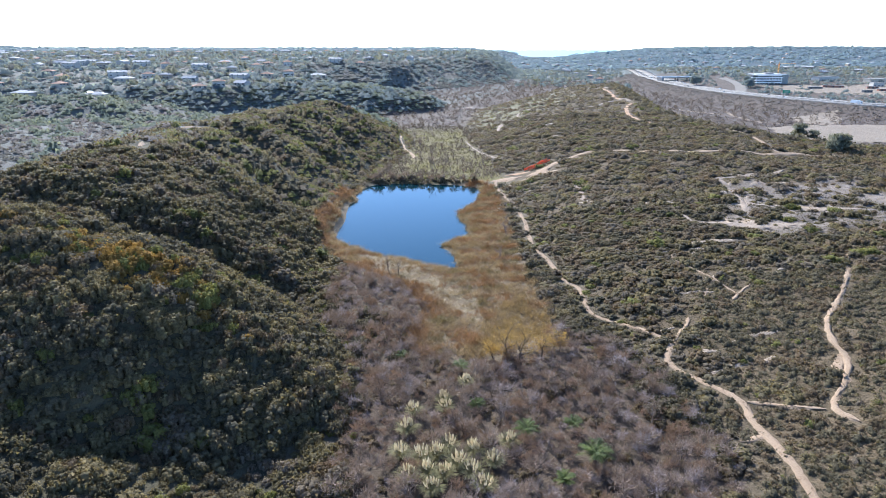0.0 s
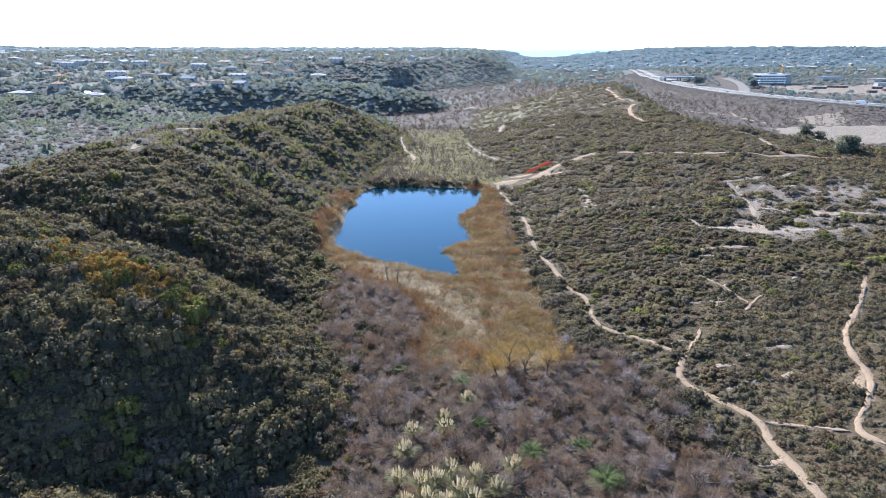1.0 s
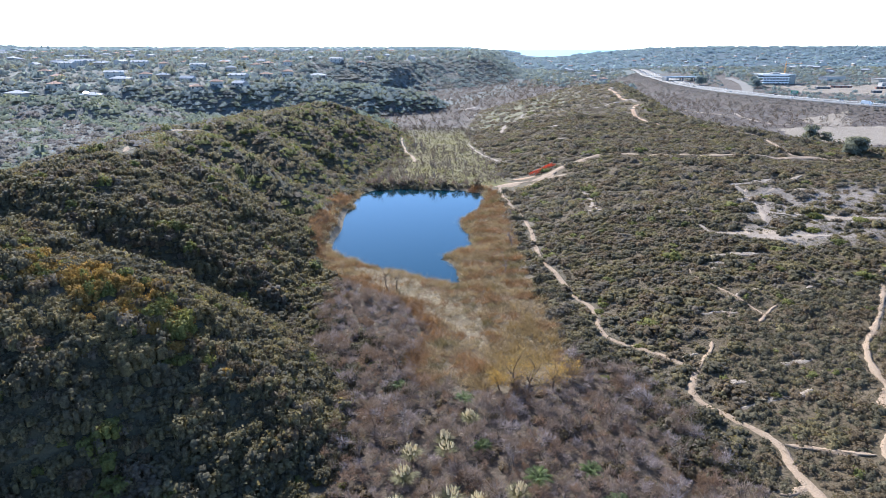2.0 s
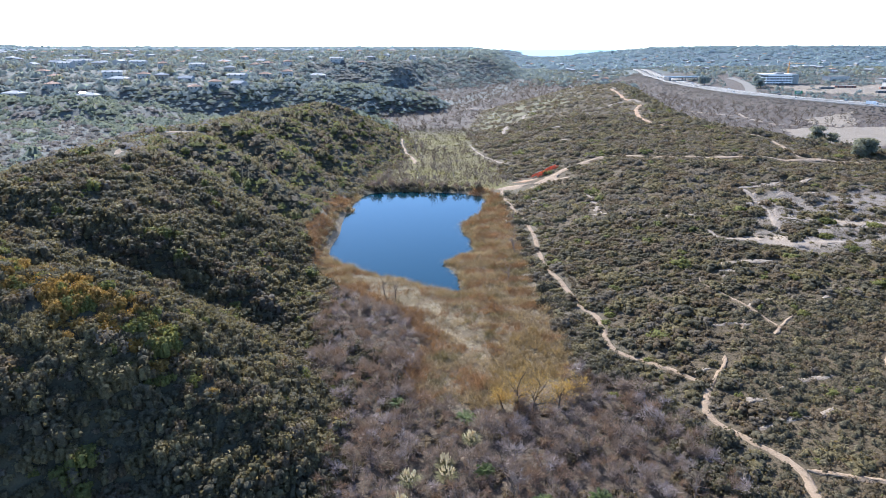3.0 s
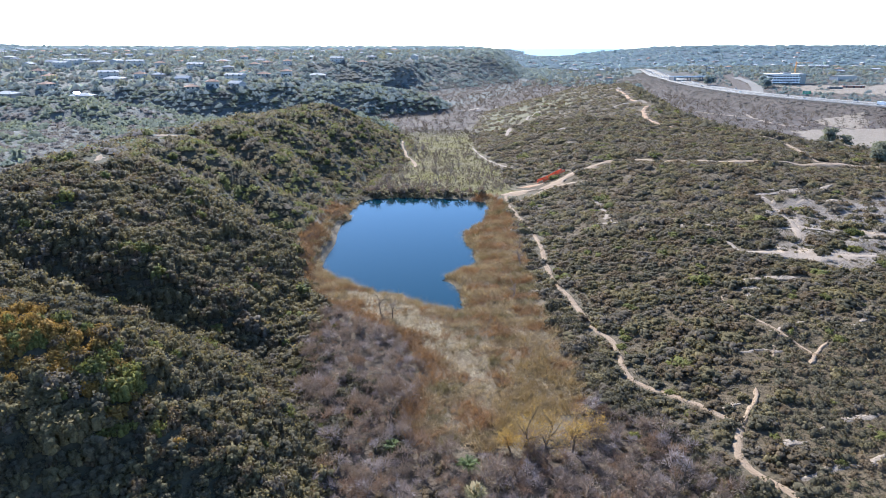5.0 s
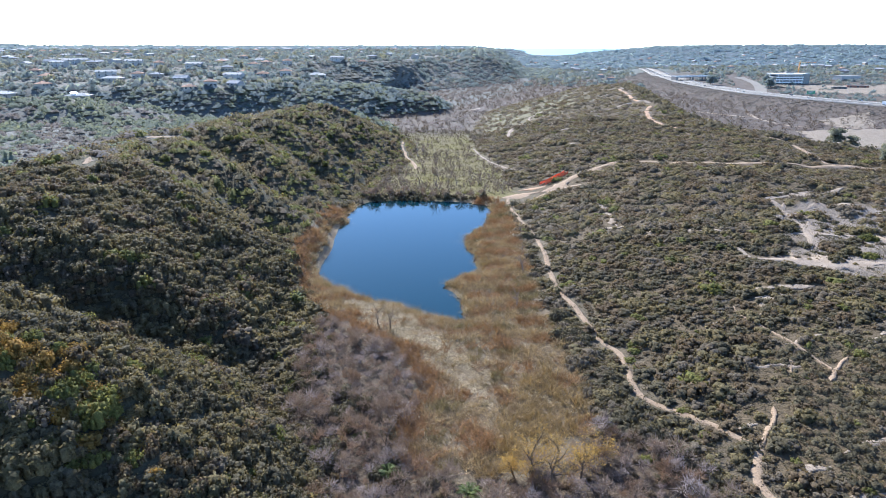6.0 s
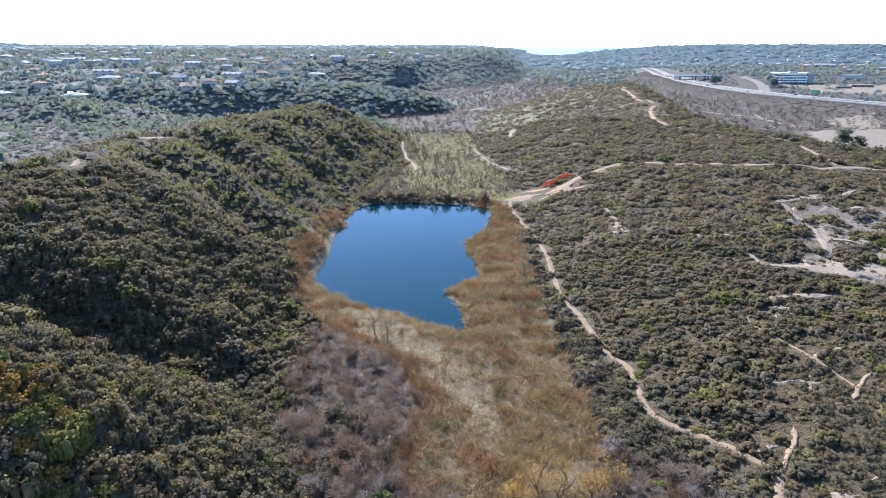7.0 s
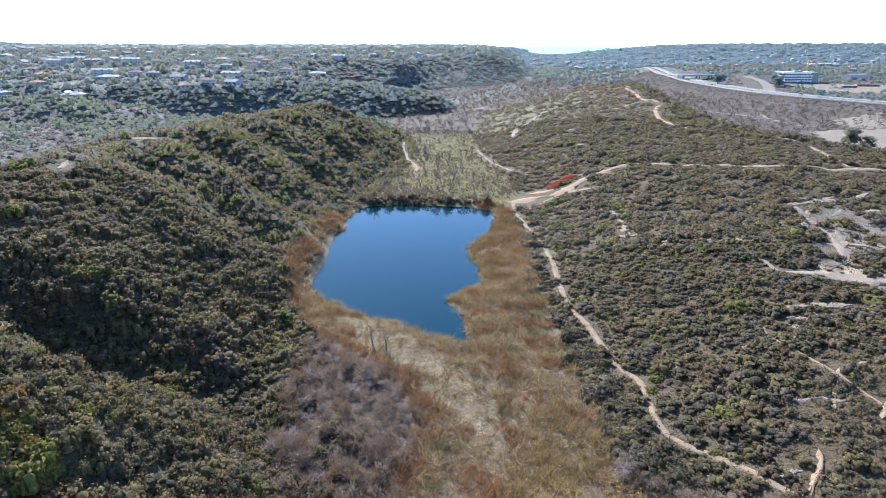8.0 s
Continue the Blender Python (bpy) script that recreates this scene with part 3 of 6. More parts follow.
def shrub_shape(r, lobes, tufts, size, seg=6, tall=1.0, rings=2, core=1.0):
    """A shrub about 2 across: rounded leafy heads, with loose sprays that break their outline; corners, faces and soft crown normals."""
    vs, fs, ns, count = [], [], [], 0
    for k in range(lobes):
        a = 2.4 * k + r.uniform(-.4, .4)
        d = 0.62 * math.sqrt(k / lobes) * r.uniform(0.85, 1.15)
        c = np.array([d * math.cos(a), d * math.sin(a), 0.42 * tall * (1 - 0.75 * d) * r.uniform(0.7, 1.3)])
        cr = (0.62 - 0.16 * min(1, lobes / 6) - 0.09 * (lobes > 8)) * r.uniform(0.8, 1.2)
        V, F = dome(r, rings, seg)
        ns.append(unit(0.75 * unit(V) + 0.25 * unit(V * cr + c)))
        V = V * (core * cr, core * cr, core * cr * 1.05 * tall) + c
        V[-seg:, 2] -= 0.28
        vs.append(V)
        fs.append(F + count)
        count += len(V)
        n = tufts // lobes
        if n:
            u = r.uniform(-0.15, 1, n)
            b = r.uniform(0, 6.283, n)
            w = np.sqrt(1 - u * u)
            nrm = np.stack([w * np.cos(b), w * np.sin(b), u], 1)
            q = c + nrm * (cr * r.uniform(0.78, 1.10, (n, 1)))
            face = unit(nrm + r.normal(0, 0.55, (n, 3)))
            t1 = unit(np.cross(face, r.normal(0, 1, (n, 3))))
            t2 = np.cross(face, t1)
            s = size * r.uniform(0.6, 1.4, (n, 1))
            vs.append(np.stack([q + t1 * s, q - t1 * s * 0.5 + t2 * s * 0.87, q - t1 * s * 0.5 - t2 * s * 0.87], 1).reshape(-1, 3))
            ns.append(np.repeat(unit(nrm + r.normal(0, 0.45, (n, 3))), 3, 0))
            fs.append(np.arange(3 * n).reshape(-1, 3) + count)
            count += 3 * n
    return np.concatenate(vs), np.concatenate(fs), np.concatenate(ns)


def twig_shape(r, stems, length=1.0, thick=0.02, spread=0.75):
    """A leafless bush about 2 across: bent stems that fork, as slim blades."""
    vs, fs, n = [], [], 0
    for k in range(stems):
        a, lean = r.uniform(0, 6.283), r.uniform(0.1, spread)
        p = np.array([r.uniform(-.35, .35), r.uniform(-.35, .35), 0.0])
        d = np.array([math.cos(a) * lean, math.sin(a) * lean, 1.0])
        for j in range(3):
            d = d + r.normal(0, 0.28, 3)
            d /= np.linalg.norm(d)
            q = p + d * length * r.uniform(0.3, 0.5)
            side = np.cross(d, r.normal(0, 1, 3))
            side *= thick * (1 - 0.25 * j) / (np.linalg.norm(side) + 1e-9)
            vs += [p + side, p - side, q]
            fs.append((n, n + 1, n + 2))
            n += 3
            p = p + (q - p) * 0.9
    return np.array(vs), np.array(fs)


def crown_shape(r, twigs, thick=0.03):
    """A leafless bush about 2 across: a rounded crown of fine twigs on a few stems."""
    vs, fs = [], []
    for k in range(6):
        a = 1.05 * k + r.uniform(-.3, .3)
        q = np.array([0.45 * math.cos(a), 0.45 * math.sin(a), 0.62])
        s = np.array([-math.sin(a), math.cos(a), 0]) * thick * 1.4
        vs += [q * (0.15, 0.15, 0) + s, q * (0.15, 0.15, 0) - s, q]
    lobes = [np.array([0.42 * math.cos(2.1 * k), 0.42 * math.sin(2.1 * k), r.uniform(0.38, 0.62)]) for k in range(3)] + [np.array([0, 0, 0.7])]
    for k in range(twigs):
        c = lobes[k % 4]
        u, b = r.uniform(-0.25, 1), r.uniform(0, 6.283)
        w = math.sqrt(1 - u * u)
        d = np.array([w * math.cos(b), w * math.sin(b), u]) + (0, 0, 0.25)
        p = c + d * r.uniform(0.05, 0.30)
        q = p + (d + r.normal(0, 0.45, 3)) * r.uniform(0.22, 0.40)
        s = np.cross(q - p, r.normal(0, 1, 3))
        s *= thick / (np.linalg.norm(s) + 1e-9)
        vs += [p + s, p - s, q]
    fs = np.arange(len(vs)).reshape(-1, 3)
    return np.array(vs), fs


def blade_shape(r, blades, tall=1.0, wide=0.03, lean=0.35):
    vs, fs = [], []
    for k in range(blades):
        a, b = r.uniform(0, 6.283), r.uniform(0, 6.283)
        x, y = r.uniform(-.5, .5, 2)
        h, l = tall * r.uniform(0.6, 1.15), lean * r.uniform(0.1, 1.4)
        vs += [(x - math.cos(b) * wide, y - math.sin(b) * wide, 0), (x + math.cos(b) * wide, y + math.sin(b) * wide, 0), (x + math.cos(a) * l, y + math.sin(a) * l, h)]
        fs.append((3 * k, 3 * k + 1, 3 * k + 2))
    return np.array(vs), np.array(fs)


def mass(name, shapes, x, y, size, high, material, label, category, seed, sink=0.12):
    """Many plants of one kind, out of a few shapes, as one mesh."""
    r = np.random.RandomState(seed)
    x, y = np.asarray(x), np.asarray(y)
    if len(x) == 0:
        return None
    z = land(x, y)
    size = np.broadcast_to(size, x.shape) * (0.58 + 0.95 * r.uniform(0, 1, len(x)) ** 1.8) * (1 + 0.22 * waves(x, y, 9 * np.mean(size), 90))
    high = np.broadcast_to(high, x.shape) * r.uniform(0.75, 1.25, len(x)) * size
    pick = r.randint(0, len(shapes), len(x))
    turn = r.uniform(0, 6.283, len(x))
    vs, fs, ns, n = [], [], [], 0
    for k, (V, F, *N) in enumerate(shapes):
        i = np.where(pick == k)[0]
        if len(i) == 0:
            continue
        c, s = np.cos(turn[i])[:, None], np.sin(turn[i])[:, None]
        X = (V[None, :, 0] * c - V[None, :, 1] * s) * size[i, None] + x[i, None]
        Y = (V[None, :, 0] * s + V[None, :, 1] * c) * size[i, None] + y[i, None]
        Z = V[None, :, 2] * high[i, None] + z[i, None] - sink
        vs.append(np.stack([X, Y, Z], 2).reshape(-1, 3))
        fs.append((F[None] + (np.arange(len(i)) * len(V))[:, None, None]).reshape(-1, 3) + n)
        n += len(i) * len(V)
        if N:
            N = N[0]
            ns.append(unit(np.stack([(N[None, :, 0] * c - N[None, :, 1] * s) / size[i, None], (N[None, :, 0] * s + N[None, :, 1] * c) / size[i, None], N[None, :, 2] / high[i, None]], 2)).reshape(-1, 3))
    return tagged(raw(name, np.concatenate(vs), np.concatenate(fs), material, smooth=True, normals=np.concatenate(ns) if ns else None), label, category, kind="stuff")


def scatter(x0, x1, y0, y1, step, seed):
    r = np.random.RandomState(seed)
    gx, gy = np.meshgrid(np.arange(x0, x1, step), np.arange(y0, y1, step))
    gx = gx.ravel() + r.uniform(-.5, .5, gx.size) * step
    gy = gy.ravel() + r.uniform(-.5, .5, gy.size) * step
    return gx, gy


PATH_PTS = []
for name, pts, width, *_ in TRAILS:
    for (ax, ay), (bx, by) in zip(pts, pts[1:]):
        n = max(2, int(math.hypot(bx - ax, by - ay) / 1.2))
        PATH_PTS += [(ax + (bx - ax) * k / n, ay + (by - ay) * k / n, width / 2) for k in range(n)]
for x, y, a, b, turn in PATCHES:
    c, s = math.cos(radians(turn)), math.sin(radians(turn))
    PATH_PTS += [(x + k * a * c, y + k * a * s, b * 0.6 - 0.25) for k in np.linspace(-1, 1, max(3, int(a)))]
PATH_PTS += [(38.5 + 14.5 * k, 294 + 12 * k, 1.6) for k in np.linspace(0, 1, 14)]  # the mesh fence
PATH_PTS = np.array(PATH_PTS)


def clear_of_paths(x, y, margin):
    ok = np.ones(len(x), bool)
    for px, py, w in PATH_PTS:
        w = w + (2.6 if px < -85 else 1.2 if py > 270 else 0)
        near = np.abs(y - py) < w + margin
        ok[near] &= np.hypot(x[near] - px, y[near] - py) > w + margin
    return ok


rs = np.random.RandomState(7)
NEAR = [shrub_shape(rs, 9, 171, 0.074, 5, core=0.62) for _ in range(8)]
LOW = [shrub_shape(rs, 5, 65, 0.098, 4, core=0.72) for _ in range(8)]
MID = [shrub_shape(rs, 3, 33, 0.135, 5, rings=1, core=0.80) for _ in range(8)]
BLOB = [shrub_shape(rs, 2, 14, 0.19, 5, rings=1, core=0.9) for _ in range(6)]
FAR = [shrub_shape(rs, 2, 18, 0.17, 5, rings=1, core=0.9) for _ in range(8)]
TWIG = [twig_shape(rs, 46, thick=0.027, spread=0.95) for _ in range(5)]
CROWN = [crown_shape(rs, 190, 0.019) for _ in range(6)]
LOWER = list(MID)
for shapes, lift in ((MID, 0.8), (LOWER, 0.22), (FAR, 0.9), (BLOB, 0.9)):  # crown normals tipped upward, which brightens them beyond their true shape
    for k, (V, F, N) in enumerate(shapes):
        shapes[k] = (V, F, unit(N + np.array([0, 0, lift])))
CROWN_MID = [crown_shape(rs, 24, 0.06) for _ in range(5)]


def split(x, y, seed, weights):
    """Deals plants out to kinds, in drifts: lists of (kind, mask)."""
    r = np.random.RandomState(seed)
    score = np.stack([w + 0.55 * waves(x, y, 16, seed + 11 * k) + r.uniform(0, 1.1, len(x)) for k, w in enumerate(weights)])
    return score.argmax(0)


KINDS = ((L_OLIVE, "olive_scrub", "dense olive-green chaparral shrubs"), (L_DARK, "dark_scrub", "dense dark green evergreen chaparral shrubs"),
         (L_SAGE, "grey_scrub", "grey-brown dry sage shrubs"), (L_BROWN, "brown_scrub", "brown half-dry chaparral shrubs"), (L_GREEN, "green_scrub", "fresh bright green shrubs"))


def chaparral(area, step, size, high, shapes, weights, seed, keep, margin=0.25):
    x, y = scatter(*area, step, seed)
    k = keep(x, y)
    x, y = x[k], y[k]
    k = clear_of_paths(x, y, margin)
    x, y = x[k], y[k]
    who = split(x, y, seed, weights)
    for i, (m, name, label) in enumerate(KINDS):
        if weights[i] > -3:
            j = who == i
            mass(name, shapes, x[j], y[j], size, high, m, label, "shrubs", seed + i)


def in_view(x, y, wide=0.755, more=10):
    return np.abs(x) < more + wide * y


def west(x, y):
    return (x < curve(y, EDGE_L) + 10) & (shore(x, y) < -3) & ((y < 270) | (x < curve(y, EDGE_L) + 2)) & (inside(x, y, REEDS) < 0) & (inside(x, y, THICKET) < 0) & in_view(x, y)


def east(x, y):
    bare = 0.6 * waves(x, y, 11, 60) + 0.5 * waves(x, y, 4, 61) + np.random.RandomState(62).uniform(-.5, .5, len(x)) - 0.9 * ramp(-x, -62, -45)
    away = np.where(y < 268, 14, 1)
    return (x > curve(y, EDGE_R) - away) & (inside(x, y, REEDS) < 0) & (inside(x, y, THICKET) < 0) & in_view(x, y) & (bare < np.where(inside(x, y, SANDY) > 0, -0.12, np.where(y > 215, 1.02, 0.86)))


DRIFT = ((-64.4, 107.5), (-56.4, 104.5), (-48.2, 101.7), (-44.1, 99.6), (-37.3, 98.0), (-35.8, 94.5), (-39.2, 95.9), (-45.3, 95.5), (-48.1, 92.5), (-53.6, 93.9), (-57.9, 97.7))


def off_drift(x, y):
    """The near western slope outside the rust-orange drift, where few other shrubs stand."""
    r = np.random.RandomState(334).uniform(0, 1, len(x))
    return west(x, y) & ((inside(x, y, DRIFT) + 2.5 * waves(x, y, 9, 74) < 0.5) | (r < 0.22))


def gap_free(x, y):
    return west(x, y) & ~((y > 205) & (x < -118))


chaparral((-118, 0, 56, 135), 1.66, 1.75, 1.02, NEAR, (0.40, 0.32, 0.0, 0.14, -0.16), 100, off_drift)
# a second layer where the ground is steep
x, y = scatter(-118, 0, 56, 205, 1.9, 180)
k = off_drift(x, y) & (np.hypot(land(x + 1, y) - land(x - 1, y), land(x, y + 1) - land(x, y - 1)) / 2 > 0.42)
x, y = x[k], y[k]
mass("dark_scrub", LOW, x[::2], y[::2], 1.7, 0.9, L_DARK, "dense dark green shrubs on the steep slope", "shrubs", 181)
mass("olive_scrub", LOW, x[1::2], y[1::2], 1.7, 0.9, L_OLIVE, "dense olive-green shrubs on the steep slope", "shrubs", 182)
chaparral((-118, 0, 135, 205), 1.75, 1.8, 0.9, LOW, (0.40, 0.32, 0.0, 0.14, -0.22), 105, west)
chaparral((-150, -15, 205, 500), 2.35, 2.05, 0.72, MID, (0.50, 0.10, 0.12, 0.0, 0.32), 110, gap_free)
low_flat = lambda x, y: ramp(x - 50 - 0.25 * (y - 100) + 5 * waves(x, y, 22, 91), -4, 4) * ramp(-y, -150, -128) > 0.5
chaparral((16, 150, 58, 215), 1.95, 1.9, 0.62, LOW, (0.36, 0.26, 0.10, 0.28, -0.34), 120, lambda x, y: east(x, y) & ~low_flat(x, y), 0.35)
chaparral((45, 150, 58, 155), 1.25, 1.22, 0.66, LOWER, (0.10, 0.66, -0.3, 0.36, -0.35), 122, lambda x, y: east(x, y) & low_flat(x, y), 0.4)
chaparral((18, 300, 215, 460), 2.6, 2.55, 0.52, LOWER, (0.36, 0.16, 0.26, 0.30, -0.34), 130, lambda x, y: east(x, y) & (x < curve(y, MESA_R) + 45))
rim_side = lambda x, y: (x > curve(y, EDGE_R)) & (x < curve(y, MESA_R) + 32) & (x - curve(y, MESA_R) > -24)
chaparral((15, 300, 455, 830), 3.7, 3.0, 0.44, FAR, (0.32, -0.1, 0.42, 0.30, -0.5), 140, lambda x, y: (x > curve(y, EDGE_R)) & (x - curve(y, MESA_R) <= -24) & (0.5 + 0.5 * waves(x, y, 30, 92) + np.random.RandomState(141).uniform(-0.6, 0.6, len(x)) > 0.45 * ramp(y + 1.2 * (80 - x), 470, 540)))
chaparral((15, 300, 455, 830), 3.7, 3.1, 0.62, FAR, (0.2, 0.7, -9, -0.2, 0.0), 150, rim_side)
x, y = scatter(26, 150, 58, 215, 1.35, 160)
k = (x > curve(y, EDGE_R) - 4) & (inside(x, y, REEDS) < 0) & (inside(x, y, THICKET) < 0) & in_view(x, y)
x, y = x[k], y[k]
k = clear_of_paths(x, y, 0.0)
UNDER = [blade_shape(rs, 9, 0.55, 0.07, 0.55) for _ in range(5)]
mass("low_brush", UNDER, x[k], y[k], 1.25, 0.6, L_DARK, "low brown buckwheat and dead brush between shrubs", "brush", 161, 0.03)
for area, keep, seed in (((-60, -12, -40, 57), lambda x, y: x < -14, 170), ((30, 62, -40, 59), lambda x, y: x > 36, 175)):
    chaparral(area, 2.4, 1.9, 0.8, MID, (0.36, 0.1, 0.2, 0.3, -0.5), seed, keep)


# ---------------------------------------------------------------- reeds, thicket, meadow, far woods
PAMPAS = ((4.2, 97.7, 2.6), (0, 91.7, 2.6), (0.4, 89, 2.8), (-4.9, 88, 2.8), (-5.6, 82.6, 3.4), (-6.4, 76.8, 3.0), (-3.2, 75.7, 3.2), (-1, 76.3, 3.2), (0.8, 78, 3.4), (4.6, 77.1, 3.2), (10.1, 79.4, 3.0),
          (-2.2, 72.5, 3.2), (0.3, 71.8, 3.0), (4.1, 72.3, 3.1), (7.4, 74.7, 3.0), (2.2, 74.2, 3.2), (-5.0, 71.5, 3.0), (5.8, 69.5, 3.0), (-1.5, 69, 3.0))
PALMS = ((13.2, 82.4, 2.6, 0.9), (22.3, 75.2, 3.2, 1.6), (21, 84.6, 2.1, 0.7), (3.4, 103.4, 2.1, 0.8), (5.8, 90.4, 1.9, 0.6), (17.2, 71.2, 2.0, 0.6), (-8.1, 108, 1.7, 0.6), (-36, 170, 2.2, 0.8))
CLEAR = [q[:2] for q in PAMPAS] + [q[:2] for q in PALMS]
def wild(x, y):
    """Western slopes that carry scrub and no houses."""
    behind = (x < -100) & (y > 205) & (y < 505)
    faces_ = (y >= 430) & (x < curve(y, EDGE_L) + np.where((y > 520) & (y < 720), 75, np.where(y > 900, 45, -2))) & (land(x, y) > 3.2) & (land(x, y) < 0.93 * (27 + 13 * ramp(y, 540, 760) + 8 * ramp(y, 760, 1500)) + 2 * waves(x, y, 50, 36))
    brow = (y > 900) & (y < 1300) & (x > curve(y, EDGE_L) - 80) & (x < curve(y, EDGE_L) + 45) & (land(x, y) > 3)
    return (behind | faces_ | brow) & in_view(x, y, 0.80, 20)


BLADES = [blade_shape(rs, 18, 0.72, 0.045, 1.25) for _ in range(6)]
LYING = [blade_shape(rs, 20, 0.34, 0.05, 1.7) for _ in range(6)]
GRASS = [blade_shape(rs, 12, 0.5, 0.04, 0.4) for _ in range(4)]
x, y = scatter(-48, 32, 104, 282, 0.78, 200)
k = (inside(x, y, REEDS) + 1.2 * waves(x, y, 9, 23) > 0) & (shore(x, y) < -0.8)
x, y = x[k], y[k]
lie = np.abs((x + 17) * 0.76 + (y - 168) * 0.55 + 1.5 * waves(x, y, 15, 24))     # the flattened straw lane from the pond to the thicket
olive = (waves(x, y, 11, 63) + 0.6 * waves(x, y, 4.5, 64) > 0.5)
some = np.random.RandomState(203).uniform(0, 1, len(x))
pale = (waves(x, y, 10, 65) + 0.7 * waves(x, y, 4, 66) > 0.45) & (y < 165) & (some < 0.5)
lane = pale | (lie < 4.2 + 1.5 * waves(x, y, 7, 30)) & (y < 172) & (y > 118) & (x < 9) & (some < 0.78)
rim = (shore(x, y) > -2.4) & (some < 0.7)
gold = (inside(x, y, ((8, 106), (22, 112), (27, 128), (20, 140), (12, 132), (9, 120))) + 4 * waves(x, y, 8, 25) > 1)
edge = (inside(x, y, REEDS) < 3.2 + waves(x, y, 7, 67)) & (x < 2) & (y > 115) & (y < 165)
rust = ((waves(x, y, 13, 26) + 0.5 * waves(x, y, 5, 27) > 0.35) | edge | (x > 8) & (y > 205) & (waves(x, y, 9, 68) > 0.3) | (x < -36.5)) & (~lane | edge)
for i, (name, sel, m, tall, label) in enumerate((
        ("straw", (lane | rim) & ~(edge & ~rim), L_STRAW, 0.75, "pale flattened dry straw beside the pond"),
        ("golden_reeds", gold & ~lane & ~rim, L_YELLOW, 1.5, "golden yellow dry reeds"),
        ("rusty_reeds", rust & ~(gold & ~lane) & ~rim & ~(lane & ~edge), L_RUSTREED, 1.4, "rust-brown dry reeds"),
        ("olive_reeds", olive & ~rust & ~gold & ~lane & ~rim, L_OLIVEREED, 1.25, "olive-brown sedge among dry reeds"),
        ("dry_reeds", ~olive & ~rust & ~gold & ~lane & ~rim, L_REED, 1.25, "tan dry reeds covering the pond margin"))):
    mass(name, LYING if i == 0 else BLADES, x[sel], y[sel], 1.15, tall, m, label, "reeds", 210 + i, 0.05)

BRUSH = [blade_shape(rs, 26, 0.9, 0.03, 0.8) for _ in range(4)]
x, y = scatter(-32, 46, 58, 162, 1.75, 220)
k = (inside(x, y, THICKET) + 1.5 * waves(x, y, 9, 28) > -2.2) & (inside(x, y, REEDS) < 1.0) & in_view(x, y)
for px, py in CLEAR:
    k &= np.hypot(x - px, y - py) > 1.7
x, y = x[k], y[k]
rr = np.random.RandomState(221).uniform(0, 1, len(x)) + 0.3 * waves(x, y, 12, 29) - 0.22 * (y > 112)
for i, (lo, hi, m, name, label, size, high) in enumerate((
        (-9, 0.42, L_TWIG, "bare_thicket", "leafless grey-purple willow thicket", 1.62, 1.15), (0.42, 0.66, L_LILAC, "bare_thicket", "pale lilac-grey leafless bushes", 1.5, 1.0),
        (0.66, 0.88, L_RUSTTWIG, "rusty_thicket", "leafless rust-brown thicket", 1.5, 1.1))):
    j = (rr >= lo) & (rr < hi)
    mass(name, CROWN, x[j], y[j], size, high, m, label, "thicket", 222 + i)
    if i == 0:
        j &= (y < 112) & (np.random.RandomState(229).uniform(0, 1, len(x)) < 0.35)
        mass("tan_brush", BRUSH, x[j] + 0.8, y[j] - 0.6, 1.1, 0.9, L_OLIVEREED, "tan and olive dry brush under the bare willows", "brush", 228)
j = (rr >= 0.88) & (y < 112)
mass("brown_scrub", LOW, x[j], y[j], 1.2, 0.85, L_BROWN, "half-dry olive and brown bushes in the thicket", "shrubs", 226)
bx, by = scatter(-16, 38, -40, 59, 1.8, 227)
mass("bare_thicket", CROWN_MID, bx, by, 1.7, 1.1, L_TWIG, "leafless grey-purple willow thicket", "thicket", 239)
# rust-coloured bushes on the pond's edge
spots = ((15.5, 243, 5, 7), (14, 271, 6, 3), (18, 177, 4, 3), (-40, 207, 2.5, 6), (21, 258, 3, 5))
bx = np.concatenate([rs.normal(a, c * 0.5, 14) for a, b, c, d in spots])
by = np.concatenate([rs.normal(b, d * 0.5, 14) for a, b, c, d in spots])
k = shore(bx, by) < -0.5
mass("rusty_bushes", TWIG, bx[k], by[k], 1.3, 1.3, L_RUST, "rust-red leafless bushes at the water's edge", "bushes", 225)

x, y = scatter(-60, 60, 276, 480, 1.5, 230)
k = (x > curve(y, EDGE_L)) & (x < curve(y, EDGE_R)) & clear_of_paths(x, y, 0.3)
x, y = x[k], y[k]
mass("meadow_grass", GRASS, x, y, 1.3, 0.8, L_BLADE, "yellow-green winter grass on the valley floor", "grass", 231, 0.03)
green = inside(x, y, ((-36, 480), (-6, 466), (15, 445), (10, 384), (-5, 384), (-25, 412))) + 4 * waves(x, y, 15, 36) > 0
k = (waves(x, y, 24, 33) + 0.5 * waves(x, y, 8, 34) > -0.5) & (np.random.RandomState(232).uniform(0, 1, len(x)) < np.where(green, 0.02, 0.22))
mass("bare_bushes", CROWN_MID, x[k], y[k], 1.6, 1.2, L_FLATTWIG, "leafless grey bushes on the valley floor", "bushes", 233)
x, y = scatter(-42, 16, 277, 284, 1.6, 234)
k = (shore(x, y) < -1.5) & (shore(x, y) > -8)
mass("bank_bushes", LOW, x[k][::2], y[k][::2], 1.7, 1.0, L_DARK, "dark green bushes along the pond's far bank", "bushes", 235)
mass("bank_bushes", CROWN, x[k][1::3], y[k][1::3] + 1.5, 1.9, 1.2, L_TWIG, "leafless grey-brown bushes along the pond's far bank", "bushes", 236)
